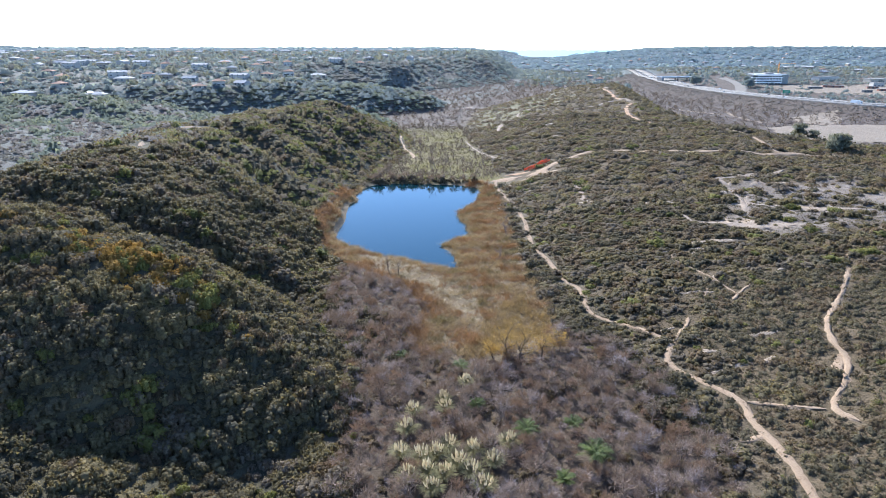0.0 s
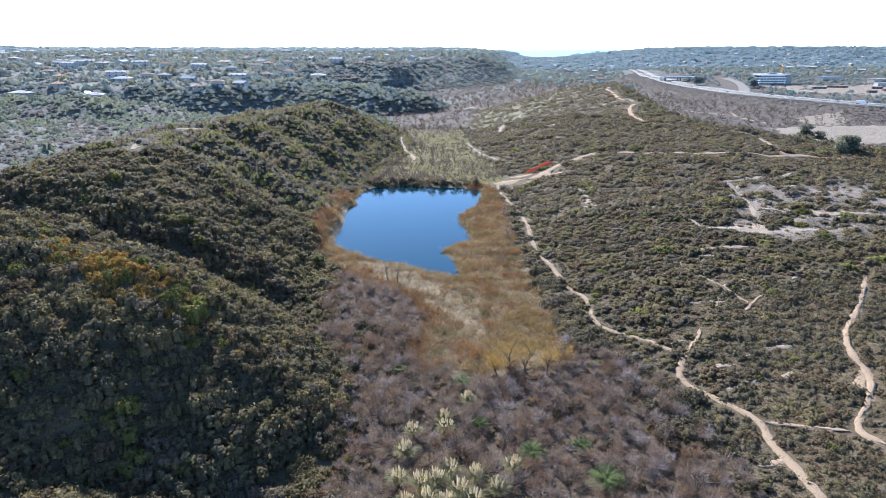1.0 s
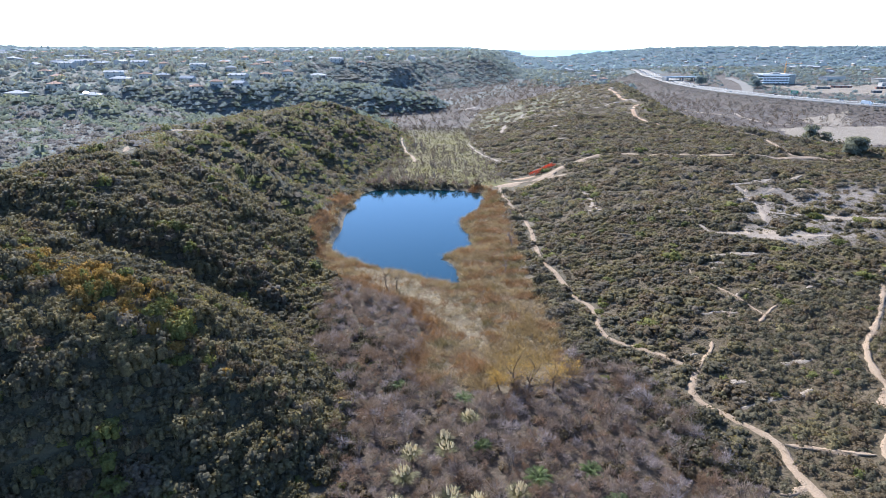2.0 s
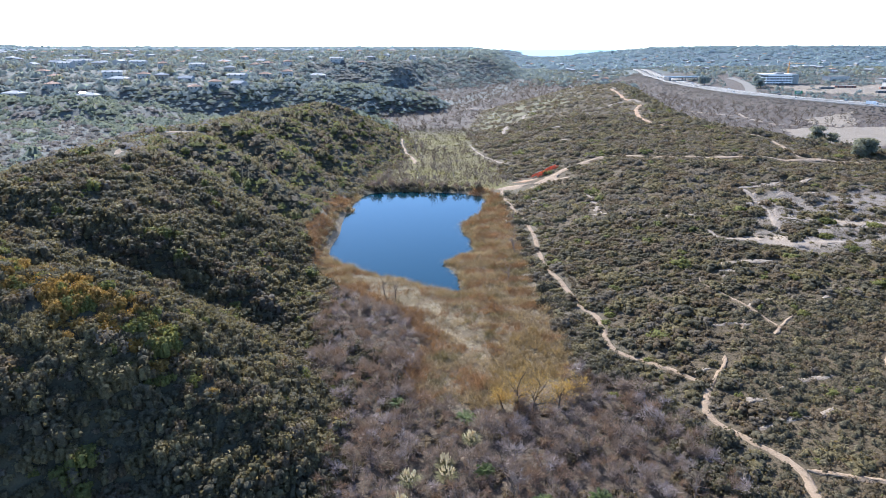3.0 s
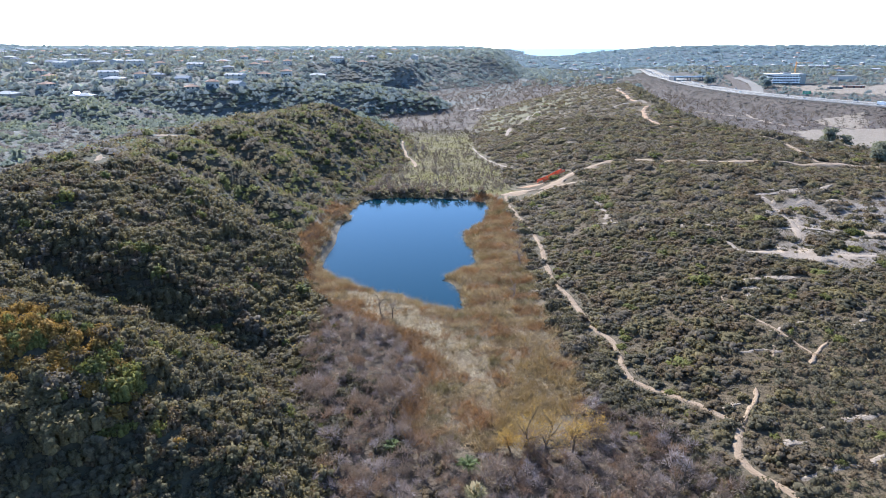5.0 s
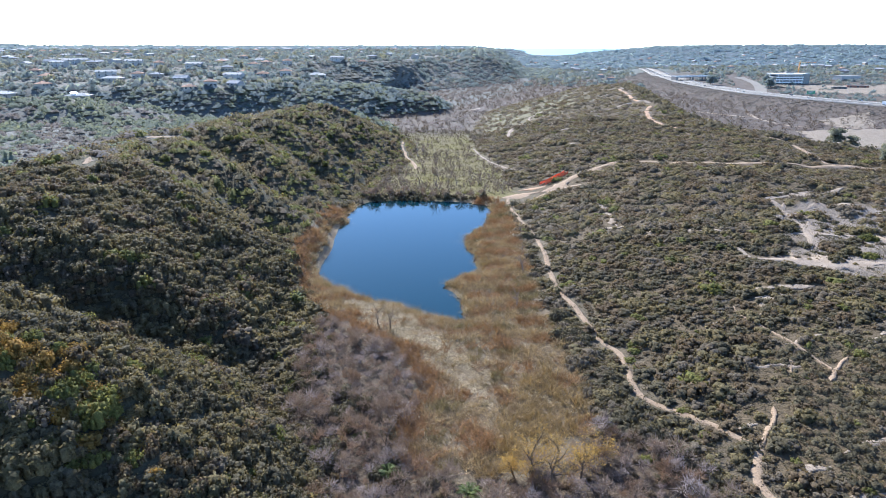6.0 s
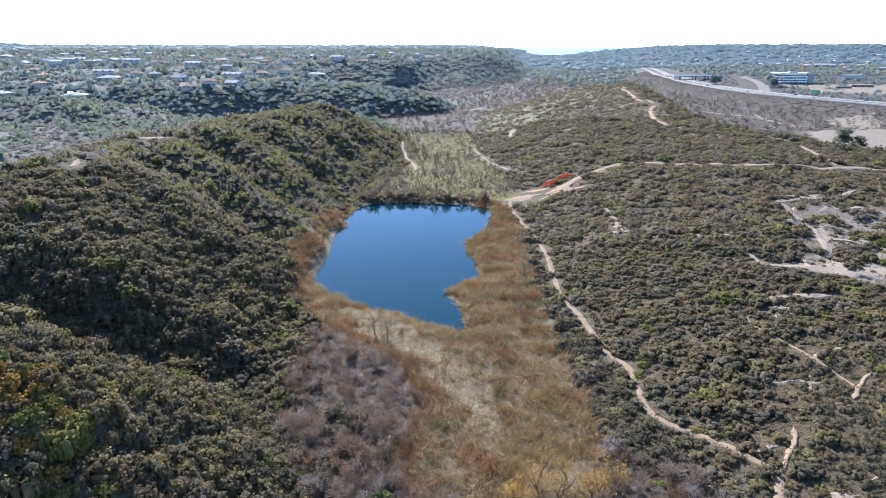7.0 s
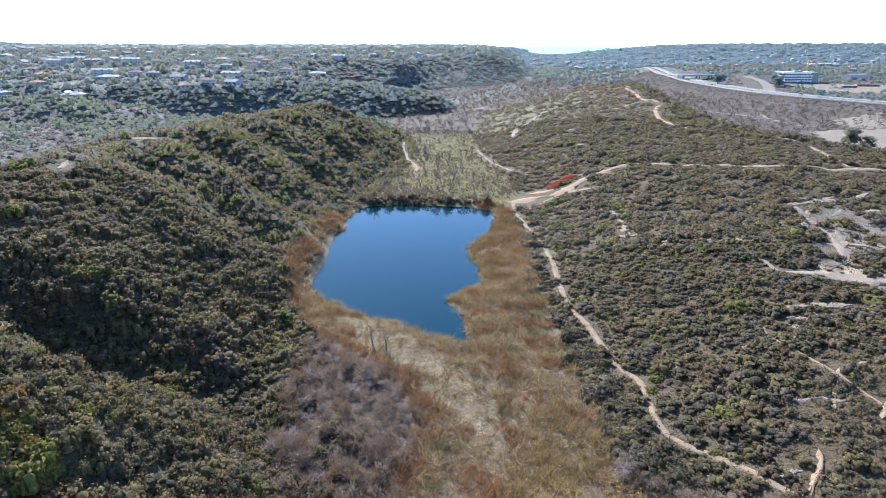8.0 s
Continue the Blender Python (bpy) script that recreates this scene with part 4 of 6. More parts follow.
# reed tussocks that hang over the water's edge
x, y = scatter(-46, 22, 160, 270, 1.0, 340)
k = (shore(x, y) + 0.7 * waves(x, y, 7, 93) > -3.4) & (shore(x, y) + 0.8 * waves(x, y, 6, 94) < -0.9)
x, y = x[k], y[k]
w = np.random.RandomState(341).uniform(0, 1, len(x)) + 0.25 * waves(x, y, 8, 95)
TUSSOCK = [blade_shape(rs, 34, 0.9, 0.045, 0.95) for _ in range(5)]
for i, (lo, hi, m, label) in enumerate(((-9, 0.36, L_STRAW, "pale straw tussocks hanging over the water's edge"), (0.36, 0.66, L_OLIVEREED, "olive-brown sedge tussocks at the water's edge"), (0.66, 9, L_REED, "tan reed tussocks at the water's edge"))):
    j = (w >= lo) & (w < hi)
    mass("tussocks", TUSSOCK, x[j], y[j], 1.1, 0.95, m, label, "reeds", 342 + i, 0.05)

x, y = scatter(-110, 470, 465, 1180, 5.6, 240)
k = (x < curve(y, ROAD_X) - 50) & ((x < curve(y, EDGE_R)) | (x > curve(y, MESA_R) + 30) | (y > 840)) & (x > curve(y, EDGE_L) - 25) & clear_of_paths(x, y, 1.0) & (waves(x, y, 60, 35) > -0.75) & (inside(x, y, FIELD) < 0) & (land(x, y) < np.where(y > 680, 11, 3.4))
x, y = x[k], y[k]
mass("bare_bushes", CROWN_MID, x[::3], y[::3], 2.9, 0.9, L_FLATTWIG, "leafless grey-brown scrub on the river flat", "bushes", 241)
k = np.arange(len(x)) % 3 > 0
mass("flat_scrub", FAR, x[k], y[k], 2.9, 0.34, L_FLATTWIG, "low mauve-brown brush on the river flat", "brush", 238)
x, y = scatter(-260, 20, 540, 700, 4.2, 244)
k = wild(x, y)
mass("hill_scrub", FAR, x[k], y[k], 3.6, 0.5, L_HILL, "dark oaks on the canyon spur, their green greyed for haze", "shrubs", 245)
x, y = scatter(200, 470, 385, 470, 4.5, 242)
k = (x > curve(y, MESA_R) + 25) & (inside(x, y, FIELD) < 0)
mass("flat_scrub", FAR, x[k], y[k], 2.4, 0.36, L_FLATTWIG, "low mauve-brown brush on the river flat", "brush", 243)


x, y = scatter(-480, 130, 205, 520, 4.6, 250)
k = wild(x, y)
x, y = x[k], y[k]
k = clear_of_paths(x, y, 1.5)
x, y = x[k], y[k]
w = waves(x, y, 45, 37) + np.random.RandomState(251).uniform(-.6, .6, len(x))
mass("hill_scrub", FAR, x[w > -0.35 + 0.9 * (y < 370)], y[w > -0.35 + 0.9 * (y < 370)], 4.0, 0.55, L_HILL, "scrub oaks on the far slopes paled for haze", "shrubs", 252)
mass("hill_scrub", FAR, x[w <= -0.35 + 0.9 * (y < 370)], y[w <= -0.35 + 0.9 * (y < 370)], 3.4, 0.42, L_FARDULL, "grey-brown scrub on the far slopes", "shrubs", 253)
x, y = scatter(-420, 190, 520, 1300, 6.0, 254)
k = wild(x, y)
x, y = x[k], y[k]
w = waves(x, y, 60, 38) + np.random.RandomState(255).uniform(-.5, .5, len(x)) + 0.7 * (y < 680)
mass("hill_scrub", FAR, x[w > 0.2], y[w > 0.2], 5.2, 0.55, L_FAR, "scrub oaks on the far slopes paled for haze", "shrubs", 256)
mass("hill_scrub", FAR, x[w <= 0.2], y[w <= 0.2], 5.0, 0.34, L_FARBROWN, "low scrub on the far mesa greyed for haze", "shrubs", 257)
# road bank
x, y = scatter(290, 640, 430, 1300, 3.6, 262)
side = x - curve(y, ROAD_X)
k = (side > -70) & (side < -20) & in_view(x, y)
mass("bank_scrub", FAR, x[k], y[k], 2.2, 0.36, L_FARDULL, "brown low scrub on the road bank", "shrubs", 263)


def town(x, y):
    left = (x < curve(y, EDGE_L) - 55) & (y > 500) & (land(x, y) > 0.85 * (27 + 13 * ramp(y, 540, 760)))
    right = (x > curve(y, ROAD_X) + 60) & (y > 760) | (y > 1250) & (x > 0.10 * y) | (y > 1000) & (x > curve(y, EDGE_L) + 15) & (x < curve(y, ROAD_X) - 60)
    return (left | right) & in_view(x, y, 0.80, 30) & ~((np.abs(x - curve(y, ROAD_X)) < 40) & (y < 1560)) & ~((x > 430) & (x < 900) & (y > 640) & (y < 1130))


x, y = scatter(-1400, 1400, 500, 1700, 12.6, 270)
k = town(x, y) & (waves(x, y, 70, 39) + np.random.RandomState(271).uniform(-1, 1, len(x)) > -0.45)
x, y = x[k], y[k]
w = np.random.RandomState(272).uniform(0, 1, len(x))
for i, (lo, hi, m, name, label) in enumerate(((0, 0.62, L_FAR, "town_trees", "street and garden trees tinted blue for haze"), (0.62, 0.85, L_FARBROWN, "town_trees", "garden trees and hedges greyed for haze"),
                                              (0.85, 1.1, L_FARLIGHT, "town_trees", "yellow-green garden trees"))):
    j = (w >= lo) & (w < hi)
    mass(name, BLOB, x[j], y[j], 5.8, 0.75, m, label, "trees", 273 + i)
x, y = scatter(-3200, 3200, 1700, 4700, 46, 280)
k = in_view(x, y, 0.80, 30) & (land(x, y) > -4) & (np.random.RandomState(281).uniform(0, 1, len(x)) < 0.8) & (x / y < 0.105) | (in_view(x, y, 0.8, 30) & (x / y >= 0.105))
k &= ~((x / y > 0.115) & (x / y < 0.20) & (y > 3700))
x, y = x[k], y[k]
mass("far_woods", BLOB, x, y, 21, 0.33, L_HAZE, "coastal hill woods with haze put into their blue-grey", "woods", 282)
# taller single crowns along the skyline
x, y = scatter(-2500, 2500, 2600, 4300, 95, 283)
k = in_view(x, y, 0.8, 30) & ~((x / y > 0.115) & (x / y < 0.20))
mass("far_woods", BLOB, x[k], y[k], 7, 1.2, L_HAZE, "tall skyline eucalyptus crowns coloured for haze", "woods", 284)

# dead brush on the sandy clearing
x, y = scatter(75, 170, 160, 245, 1.1, 290)
k = (inside(x, y, SANDY) > -1) & (np.random.RandomState(291).uniform(0, 1, len(x)) < 0.7)
mass("dry_brush", GRASS, x[k], y[k], 1.0, 0.5, L_LILAC, "low grey dead brush on pale sand", "brush", 292, 0.03)

# dense gardens of the near suburb
x, y = scatter(-720, -60, 515, 960, 8.6, 295)
k = town(x, y) & (np.random.RandomState(296).uniform(0, 1, len(x)) < 0.8)
x, y = x[k], y[k]
w = np.random.RandomState(297).uniform(0, 1, len(x))
mass("garden_trees", BLOB, x[w < 0.6], y[w < 0.6], 3.6, 0.75, L_FAR, "garden trees between houses tinted blue for haze", "trees", 298)
mass("garden_trees", BLOB, x[w >= 0.6], y[w >= 0.6], 3.2, 0.6, L_FARBROWN, "hedges between houses greyed for haze", "trees", 299)
# dark spots where green rushes stand in the reeds
x, y = scatter(-40, 28, 108, 275, 4.6, 286)
k = (inside(x, y, REEDS) > 1.5) & (shore(x, y) < -1) & (np.random.RandomState(287).uniform(0, 1, len(x)) < 0.35)
mass("rushes", BLADES, x[k], y[k], 1.5, 1.1, L_BROWN, "dark green-brown rush tufts in the reeds", "reeds", 288)

# tall evergreen shrubs between the thicket and the footpath
x, y = scatter(20, 46, 84, 205, 2.2, 310)
band = np.abs((x - curve(y, ((84, 41), (98, 39), (112, 34.5), (126, 29.5), (134, 28.5), (142, 27), (165, 26.5), (205, 26.5))))) < np.where(y < 145, 4.4, 2.6) + 1.2 * waves(x, y, 9, 71)
k = band & clear_of_paths(x, y, 2.5)
x, y = x[k], y[k]
w = np.random.RandomState(311).uniform(0, 1, len(x))
mass("tall_scrub", NEAR, x[w < 0.6], y[w < 0.6], 2.1, 0.95, L_DARK, "tall dark green laurel shrubs beside the footpath", "shrubs", 312)
mass("tall_scrub", NEAR, x[w >= 0.6], y[w >= 0.6], 1.9, 0.9, L_SAGE, "tall grey-green shrubs beside the footpath", "shrubs", 313)
# evergreen clumps that push into the thicket's western end
spots = ((-18, 114, 3), (-16, 124, 2), (-15, 127, 2), (-10, 118, 1.5), (-8, 109, 2), (-25, 136, 2), (-21, 108, 3), (-19, 102, 2))
x = np.concatenate([rs.normal(a, c * 0.6, 6) for a, b, c in spots])
y = np.concatenate([rs.normal(b, c * 0.7, 6) for a, b, c in spots])
mass("tall_scrub", NEAR, x, y, 1.9, 0.95, L_DARK, "dark green shrubs growing into the bare thicket", "shrubs", 314)
# dark scrub along the mesa's eastern brow
x, y = scatter(160, 300, 300, 470, 4.2, 316)
k = (x > curve(y, MESA_R) - 20) & (x < curve(y, MESA_R) + 60) & (inside(x, y, FIELD) < -3) & clear_of_paths(x, y, 1.5)
mass("brow_scrub", FAR, x[k], y[k], 3.4, 0.6, L_DARK, "dark green scrub on the brow above the dry field", "shrubs", 317)

# weeds, hedges and young trees round the works
x, y = scatter(420, 960, 520, 1180, 8.0, 320)
side = x - curve(y, ROAD_X)
works = inside(x, y, ((455, 830), (520, 740), (620, 800), (760, 900), (740, 1000), (600, 960), (470, 950)))
k = (side > 24) & in_view(x, y) & (works < np.where(waves(x, y, 50, 72) > 0.25, 40, -2)) & (np.hypot((x - 505) / 34, (y - 985) / 26) > 1) & (np.abs(x - 400 - 85 * (y - 845) / 260) > 16)
x, y = x[k], y[k]
w = waves(x, y, 60, 73) + np.random.RandomState(321).uniform(-.6, .6, len(x))
mass("works_scrub", FAR, x[w < 0.3], y[w < 0.3], 3.6, 0.4, L_FARBROWN, "low weeds on graded ground greyed for haze", "scrub", 322)
mass("works_scrub", FAR, x[w >= 0.3], y[w >= 0.3], 4.2, 0.75, L_FAR, "hedges and bushes beside the works tinted blue for haze", "scrub", 323)
x, y = scatter(-90, 150, 690, 1020, 5.0, 325)
k = (x < curve(y, EDGE_L) - 22) & (land(x, y) < 8) & clear_of_paths(x, y, 1.0)
mass("flat_scrub", FAR, x[k], y[k], 3.0, 0.4, L_FLATTWIG, "leafless grey-brown scrub below the far mesa", "bushes", 326)
x, y = scatter(-20, 280, 1250, 1720, 9.0, 327)
k = (x > curve(y, EDGE_L) - 120) & (x < curve(y, EDGE_L) + 60) & (land(x, y) > -4)
mass("hill_scrub", FAR, x[k], y[k], 8.5, 0.5, L_FAR, "scrub on the end of the far mesa tinted blue for haze", "shrubs", 328)

# orange-brown buckwheat drift with fresh green clumps on the near spur
x, y = scatter(-110, -15, 70, 150, 1.35, 330)
k = (inside(x, y, DRIFT) + 2.5 * waves(x, y, 9, 74) > 0.5) & west(x, y) & (np.random.RandomState(331).uniform(0, 1, len(x)) < 0.66)
mass("rust_scrub", NEAR, x[k], y[k], 1.15, 1.0, L_ORANGE, "rust-orange buckwheat in flower on the spur", "shrubs", 332)
spots = ((-51.8, 99.0), (-49.3, 98.1), (-53.7, 99.2), (-45.3, 100.9), (-43.2, 99.9), (-41.0, 98.8), (-42.9, 97.8))
x = np.concatenate([rs.normal(a, 1.5, 7) for a, b in spots])
y = np.concatenate([rs.normal(b, 1.5, 7) for a, b in spots])
mass("green_scrub", NEAR, x, y, 1.45, 1.3, L_GREEN, "fresh green shrubs among the orange drift", "shrubs", 333)


# ---------------------------------------------------------------- single plants
def tube(bm, pts, radii, seg=6):
    """A bent tapered limb through points."""
    rings = []
    for i, p in enumerate(pts):
        d = (Vector(pts[min(i + 1, len(pts) - 1)]) - Vector(pts[max(i - 1, 0)])).normalized()
        u = d.orthogonal().normalized()
        v = d.cross(u)
        rings.append([bm.verts.new(Vector(p) + (u * math.cos(6.283 * k / seg) + v * math.sin(6.283 * k / seg)) * radii[i]) for k in range(seg)])
    for a, b in zip(rings, rings[1:]):
        for k in range(seg):
            bm.faces.new((a[k], a[(k + 1) % seg], b[(k + 1) % seg], b[k]))
    bm.faces.new(rings[-1])


def bent(r, start, way, length, steps, wild):
    p, d, out = Vector(start), Vector(way).normalized(), [tuple(start)]
    for _ in range(steps):
        d = (d + Vector(r.normal(0, wild, 3))).normalized()
        p = p + d * length / steps
        out.append(tuple(p))
    return out


def ground_pose(x, y, turn=0, sink=0.1):
    return pose(x, y, float(land(x, y)) - sink, 0, 0, turn)


def bare_tree(x, y, tall, seed, label, bark=None, twigs=None, limbs=6, leaf=None):
    """Leafless tree: a leaning trunk, forking limbs and a haze of twigs."""
    r = np.random.RandomState(seed)
    tree = tagged(new("bare_tree"), label, "tree", "leafless trees")
    bark, twigs = bark or M_BARK, twigs or L_TWIG
    lean = (r.uniform(-.25, .25), r.uniform(-.25, .25), 1)
    trunk = bent(r, (0, 0, 0), lean, tall * 0.62, 6, 0.12)
    bm = bmesh.new()
    tube(bm, trunk, [tall * 0.028 * (1 - 0.11 * i) for i in range(7)])
    part("trunk", bm, bark, tree)
    vs, fs, n = [], [], 0
    for k in range(limbs):
        base = trunk[2 + k % 5]
        a = 2.4 * k + r.uniform(-.4, .4)
        line = bent(r, base, (math.cos(a) * 0.8, math.sin(a) * 0.8, 1.0), tall * r.uniform(0.28, 0.5), 5, 0.22)
        bm = bmesh.new()
        tube(bm, line, [tall * 0.015 * (1 - 0.17 * i) for i in range(6)], 5)
        part("limb", bm, bark, tree)
        for j in range(16):
            p = np.array(line[1 + j % 5])
            d = r.normal(0, 0.6, 3) + (math.cos(a) * 0.4, math.sin(a) * 0.4, 0.7)
            d /= np.linalg.norm(d)
            q = p + d * tall * r.uniform(0.08, 0.2)
            s = np.cross(d, r.normal(0, 1, 3))
            s *= 0.03 / (np.linalg.norm(s) + 1e-9)
            vs += [p + s, p - s, q]
            fs.append((n, n + 1, n + 2))
            n += 3
    raw("twig_spray", vs, fs, twigs, parent=tree)
    if leaf:
        tips = np.array(vs[2::3])
        c = np.repeat(tips, 9, 0) + r.normal(0, tall * 0.055, (len(tips) * 9, 3))
        t1, t2 = r.normal(0, 0.11, c.shape), r.normal(0, 0.11, c.shape)
        raw("foliage", np.stack([c, c + t1, c + t2], 1).reshape(-1, 3), np.arange(len(c) * 3).reshape(-1, 3), leaf, parent=tree)
    tree.matrix_basis = ground_pose(x, y, r.uniform(0, 360))
    return tree


for i, (x, y, h) in enumerate(((12.5, 106.5, 8.5), (15.2, 105.5, 9), (19.5, 108, 7), (22, 111, 5.5), (10, 108, 5))):
    bare_tree(x, y, h, 300 + i, "tall willow with sparse golden leaves among reeds", M_TRUNK, L_YELLOW, limbs=8, leaf=L_GOLD)
bare_tree(27.7, 100, 6.5, 304, "dark twisted leafless tree in the thicket", M_TRUNK)
for i, (x, y, h) in enumerate(((-15, 158, 5.5), (-12.2, 156, 6.0))):
    bare_tree(x, y, h, 305 + i, "slim leafless tree on the straw lane", M_TRUNK)
for i, (x, y, h) in enumerate(((30.7, 97.6, 6), (-9, 114, 6.5), (22, 95, 5.5), (-3, 102, 5.0), (9, 92, 5), (35, 88, 5.5), (2, 84, 4.5), (26, 121, 5))):
    bare_tree(x, y, h, 310 + i, "grey leafless willow standing in the thicket", M_TRUNK, L_TWIG, 7)
r = np.random.RandomState(460)
for i in range(30):
    x, y = r.uniform(-14, 36), r.uniform(60, 112)
    if inside(x, y, THICKET) > 1:
        bare_tree(x, y, r.uniform(3.4, 5.2), 360 + i, "small grey-brown leafless willow in the thicket", (M_BARK, M_TRUNK)[i % 2], (L_TWIG, L_LILAC, L_RUSTTWIG)[i % 3], 8)
for i, (x, y, h) in enumerate(((20.8, 191, 7), (16.5, 168, 5.5), (22, 205, 5), (24, 226, 5))):
    bare_tree(x, y, h, 325 + i, "purple-grey leafless tree beside the reeds", limbs=9)
for i, (x, y, h) in enumerate(((1.3, 316, 8), (-4, 310, 7), (-17, 372, 9), (-14, 376, 8), (-25, 286, 7), (-3, 287, 8), (-12, 297, 7), (-30, 281, 6), (4, 300, 7), (-20, 305, 6), (10, 292, 5))):
    bare_tree(x, y, h, 335 + i, "bare pale tree on the valley floor behind the pond", limbs=8)


def pampas(x, y, tall, seed):
    """A fountain of arching blades with upright plumes."""
    r = np.random.RandomState(seed)
    clump = tagged(new("pampas_grass"), "pampas grass clump with cream feathery plumes", "pampas grass", "pampas clumps")
    vs, fs, n = [], [], 0
    for k in range(190):
        a, w, l = r.uniform(0, 6.283), 0.05, tall * r.uniform(0.55, 1.0)
        c, s = math.cos(a), math.sin(a)
        px, pz = r.uniform(0, 0.3), 0.0
        for j in range(3):
            tilt = r.uniform(1.15, 1.5) - 0.62 * j
            qx, qz = px + math.cos(tilt) * l / 2.7, pz + math.sin(tilt) * l / 2.7
            vs += [(c * px - s * w, s * px + c * w, pz), (c * px + s * w, s * px - c * w, pz), (c * qx, s * qx, qz)]
            fs.append((n, n + 1, n + 2))
            n += 3
            px, pz = qx, qz
    raw("leaves", vs, fs, L_PAMPAS, parent=clump)
    for k in range(r.randint(18, 30)):
        a, d = r.uniform(0, 6.283), 1.05 * math.sqrt(r.uniform(0.02, 1))
        foot = np.array([math.cos(a) * d * 0.7, math.sin(a) * d * 0.7, tall * 0.45])
        top = np.array([math.cos(a) * d * 1.1, math.sin(a) * d * 1.1, tall * (1.02 - 0.22 * d + r.uniform(-.08, .08))])
        vs, fs, n = [], [], 0
        for j in range(12):
            u = 0.5 + 0.5 * j / 11
            q = foot + (top - foot) * u
            b = 2.4 * j
            side = np.array([math.cos(b), math.sin(b), 0]) * 0.17 * (1.35 - u)
            vs += [q - side, q + side, q + (top - foot) * 0.28 + side * 0.6]
            fs.append((n, n + 1, n + 2))
            n += 3
        raw("plume", vs, fs, L_PLUME, parent=clump)
    clump.matrix_basis = ground_pose(x, y)


for i, (x, y, h) in enumerate(PAMPAS):
    pampas(x, y, h, 400 + i)


def palm(x, y, reach, stem, seed):
    """A young feather palm: a short trunk and arching fronds."""
    r = np.random.RandomState(seed)
    tree = tagged(new("palm"), "short bushy palm with bright arching green fronds", "palm", "palms")
    bm = bmesh.new()
    tube(bm, [(0, 0, 0), (0, 0, stem * 0.5), (0, 0, stem)], [0.35, 0.32, 0.38], 8)
    part("trunk", bm, M_TRUNK, tree)
    kinds = []
    for q in range(3):
        vs, fs, n = [], [], 0
        line, tilt, p = [], 1.45 - 0.32 * q, Vector((0, 0, 0))
        for j in range(8):
            line.append(p.copy())
            p = p + Vector((math.cos(tilt), 0, math.sin(tilt))) * reach / 7
            tilt -= 0.2
        for j in range(1, 8):
            for side in (-1, 1):
                for h in (0.0, 0.5):
                    a = line[j - 1].lerp(line[j], h)
                    l = reach * 0.24 * math.sin(0.5 + 2.3 * (j + h) / 8)
                    e = a + Vector((l * 0.6, side * l, -0.12 * reach * 0.2))
                    vs += [a - Vector((0.07, 0, 0)), a + Vector((0.07, 0, 0.02)), e]
                    fs.append((n, n + 1, n + 2))
                    n += 3
            vs += [line[j - 1] + Vector((0, 0.03, 0)), line[j - 1] - Vector((0, 0.03, 0)), line[j]]
            fs.append((n, n + 1, n + 2))
            n += 3
        kinds.append((vs, fs))
    made = []
    for k in range(26):
        if k < 3:
            ob = raw("frond", kinds[k][0], kinds[k][1], L_PALM, parent=tree)
            made.append(ob)
        else:
            ob = new("frond", made[k % 3].data)
            ob.parent = tree
        ob.matrix_basis = pose(0, 0, stem, 0, r.uniform(-10, 10), k * 137.5 + r.uniform(-10, 10))
    tree.matrix_basis = ground_pose(x, y)


for i, (x, y, reach, stem) in enumerate(PALMS):
    palm(x, y, reach, stem, 430 + i)


# countable large shrubs
BIG = {}
for key, m in (("fresh", L_GREEN), ("dark", L_DARK), ("olive", L_OLIVE), ("rust", L_ORANGE)):
    BIG[key] = []
    for q in range(3):
        V, F, N = shrub_shape(np.random.RandomState(450 + q), 11, 275, 0.075, 5, core=0.66)
        o = raw("shrub", V, F, m, smooth=True, normals=N)
        BIG[key].append(o.data)
        bpy.data.objects.remove(o)
LABELS = {"fresh": "rounded bright green sumac shrub", "dark": "rounded dark evergreen shrub", "olive": "broad olive-green shrub on pale sand", "rust": "low orange-brown flowering shrub"}


def shrub(kind, x, y, wide, tall, i):
    o = new("shrub", BIG[kind][i % 3])
    tagged(o, LABELS[kind], "shrub", kind + " shrubs")
    o.matrix_basis = ground_pose(x, y, 47 * i, 0.15) @ Matrix.Diagonal((wide, wide * (0.8 + 0.13 * (i % 4)), tall, 1))


n = 0
for x, y, w in ((116, 197, 3.6), (107.9, 183.5, 3.0), (106.8, 169.8, 3.2), (74.9, 134.3, 1.8), (87.5, 148.7, 1.5), (37.7, 145, 1.9), (61.2, 202.2, 2.0), (126, 190, 3), (57, 103, 1.5), (83, 96, 1.4), (36, 142, 1.6),
                (-8.5, 122, 1.4), (-13, 117, 2.0), (30, 112, 1.6), (34, 152, 1.5), (44, 92, 1.6), (40, 124.5, 1.5), (-24, 152, 1.6), (8, 285, 2.6), (13, 283, 2.0), (-8, 284, 1.8)):
    shrub("fresh", x, y, w, w * 0.62, n)
    n += 1
for x, y, w in ((98.4, 181.5, 3.0), (97, 193, 2.6), (83.5, 189.5, 2.2), (-15.5, 119.5, 2.2), (-20, 113, 2.2), (31, 135, 2.4), (33, 118, 2.6), (38, 107, 2.6), (36.5, 100, 2.2), (29, 158, 2.0), (26, 176, 1.8), (-34, 176, 1.9), (-38, 244, 2.2), (-40, 262, 2.8)):
    shrub("dark", x, y, w, w * 0.66, n)
    n += 1
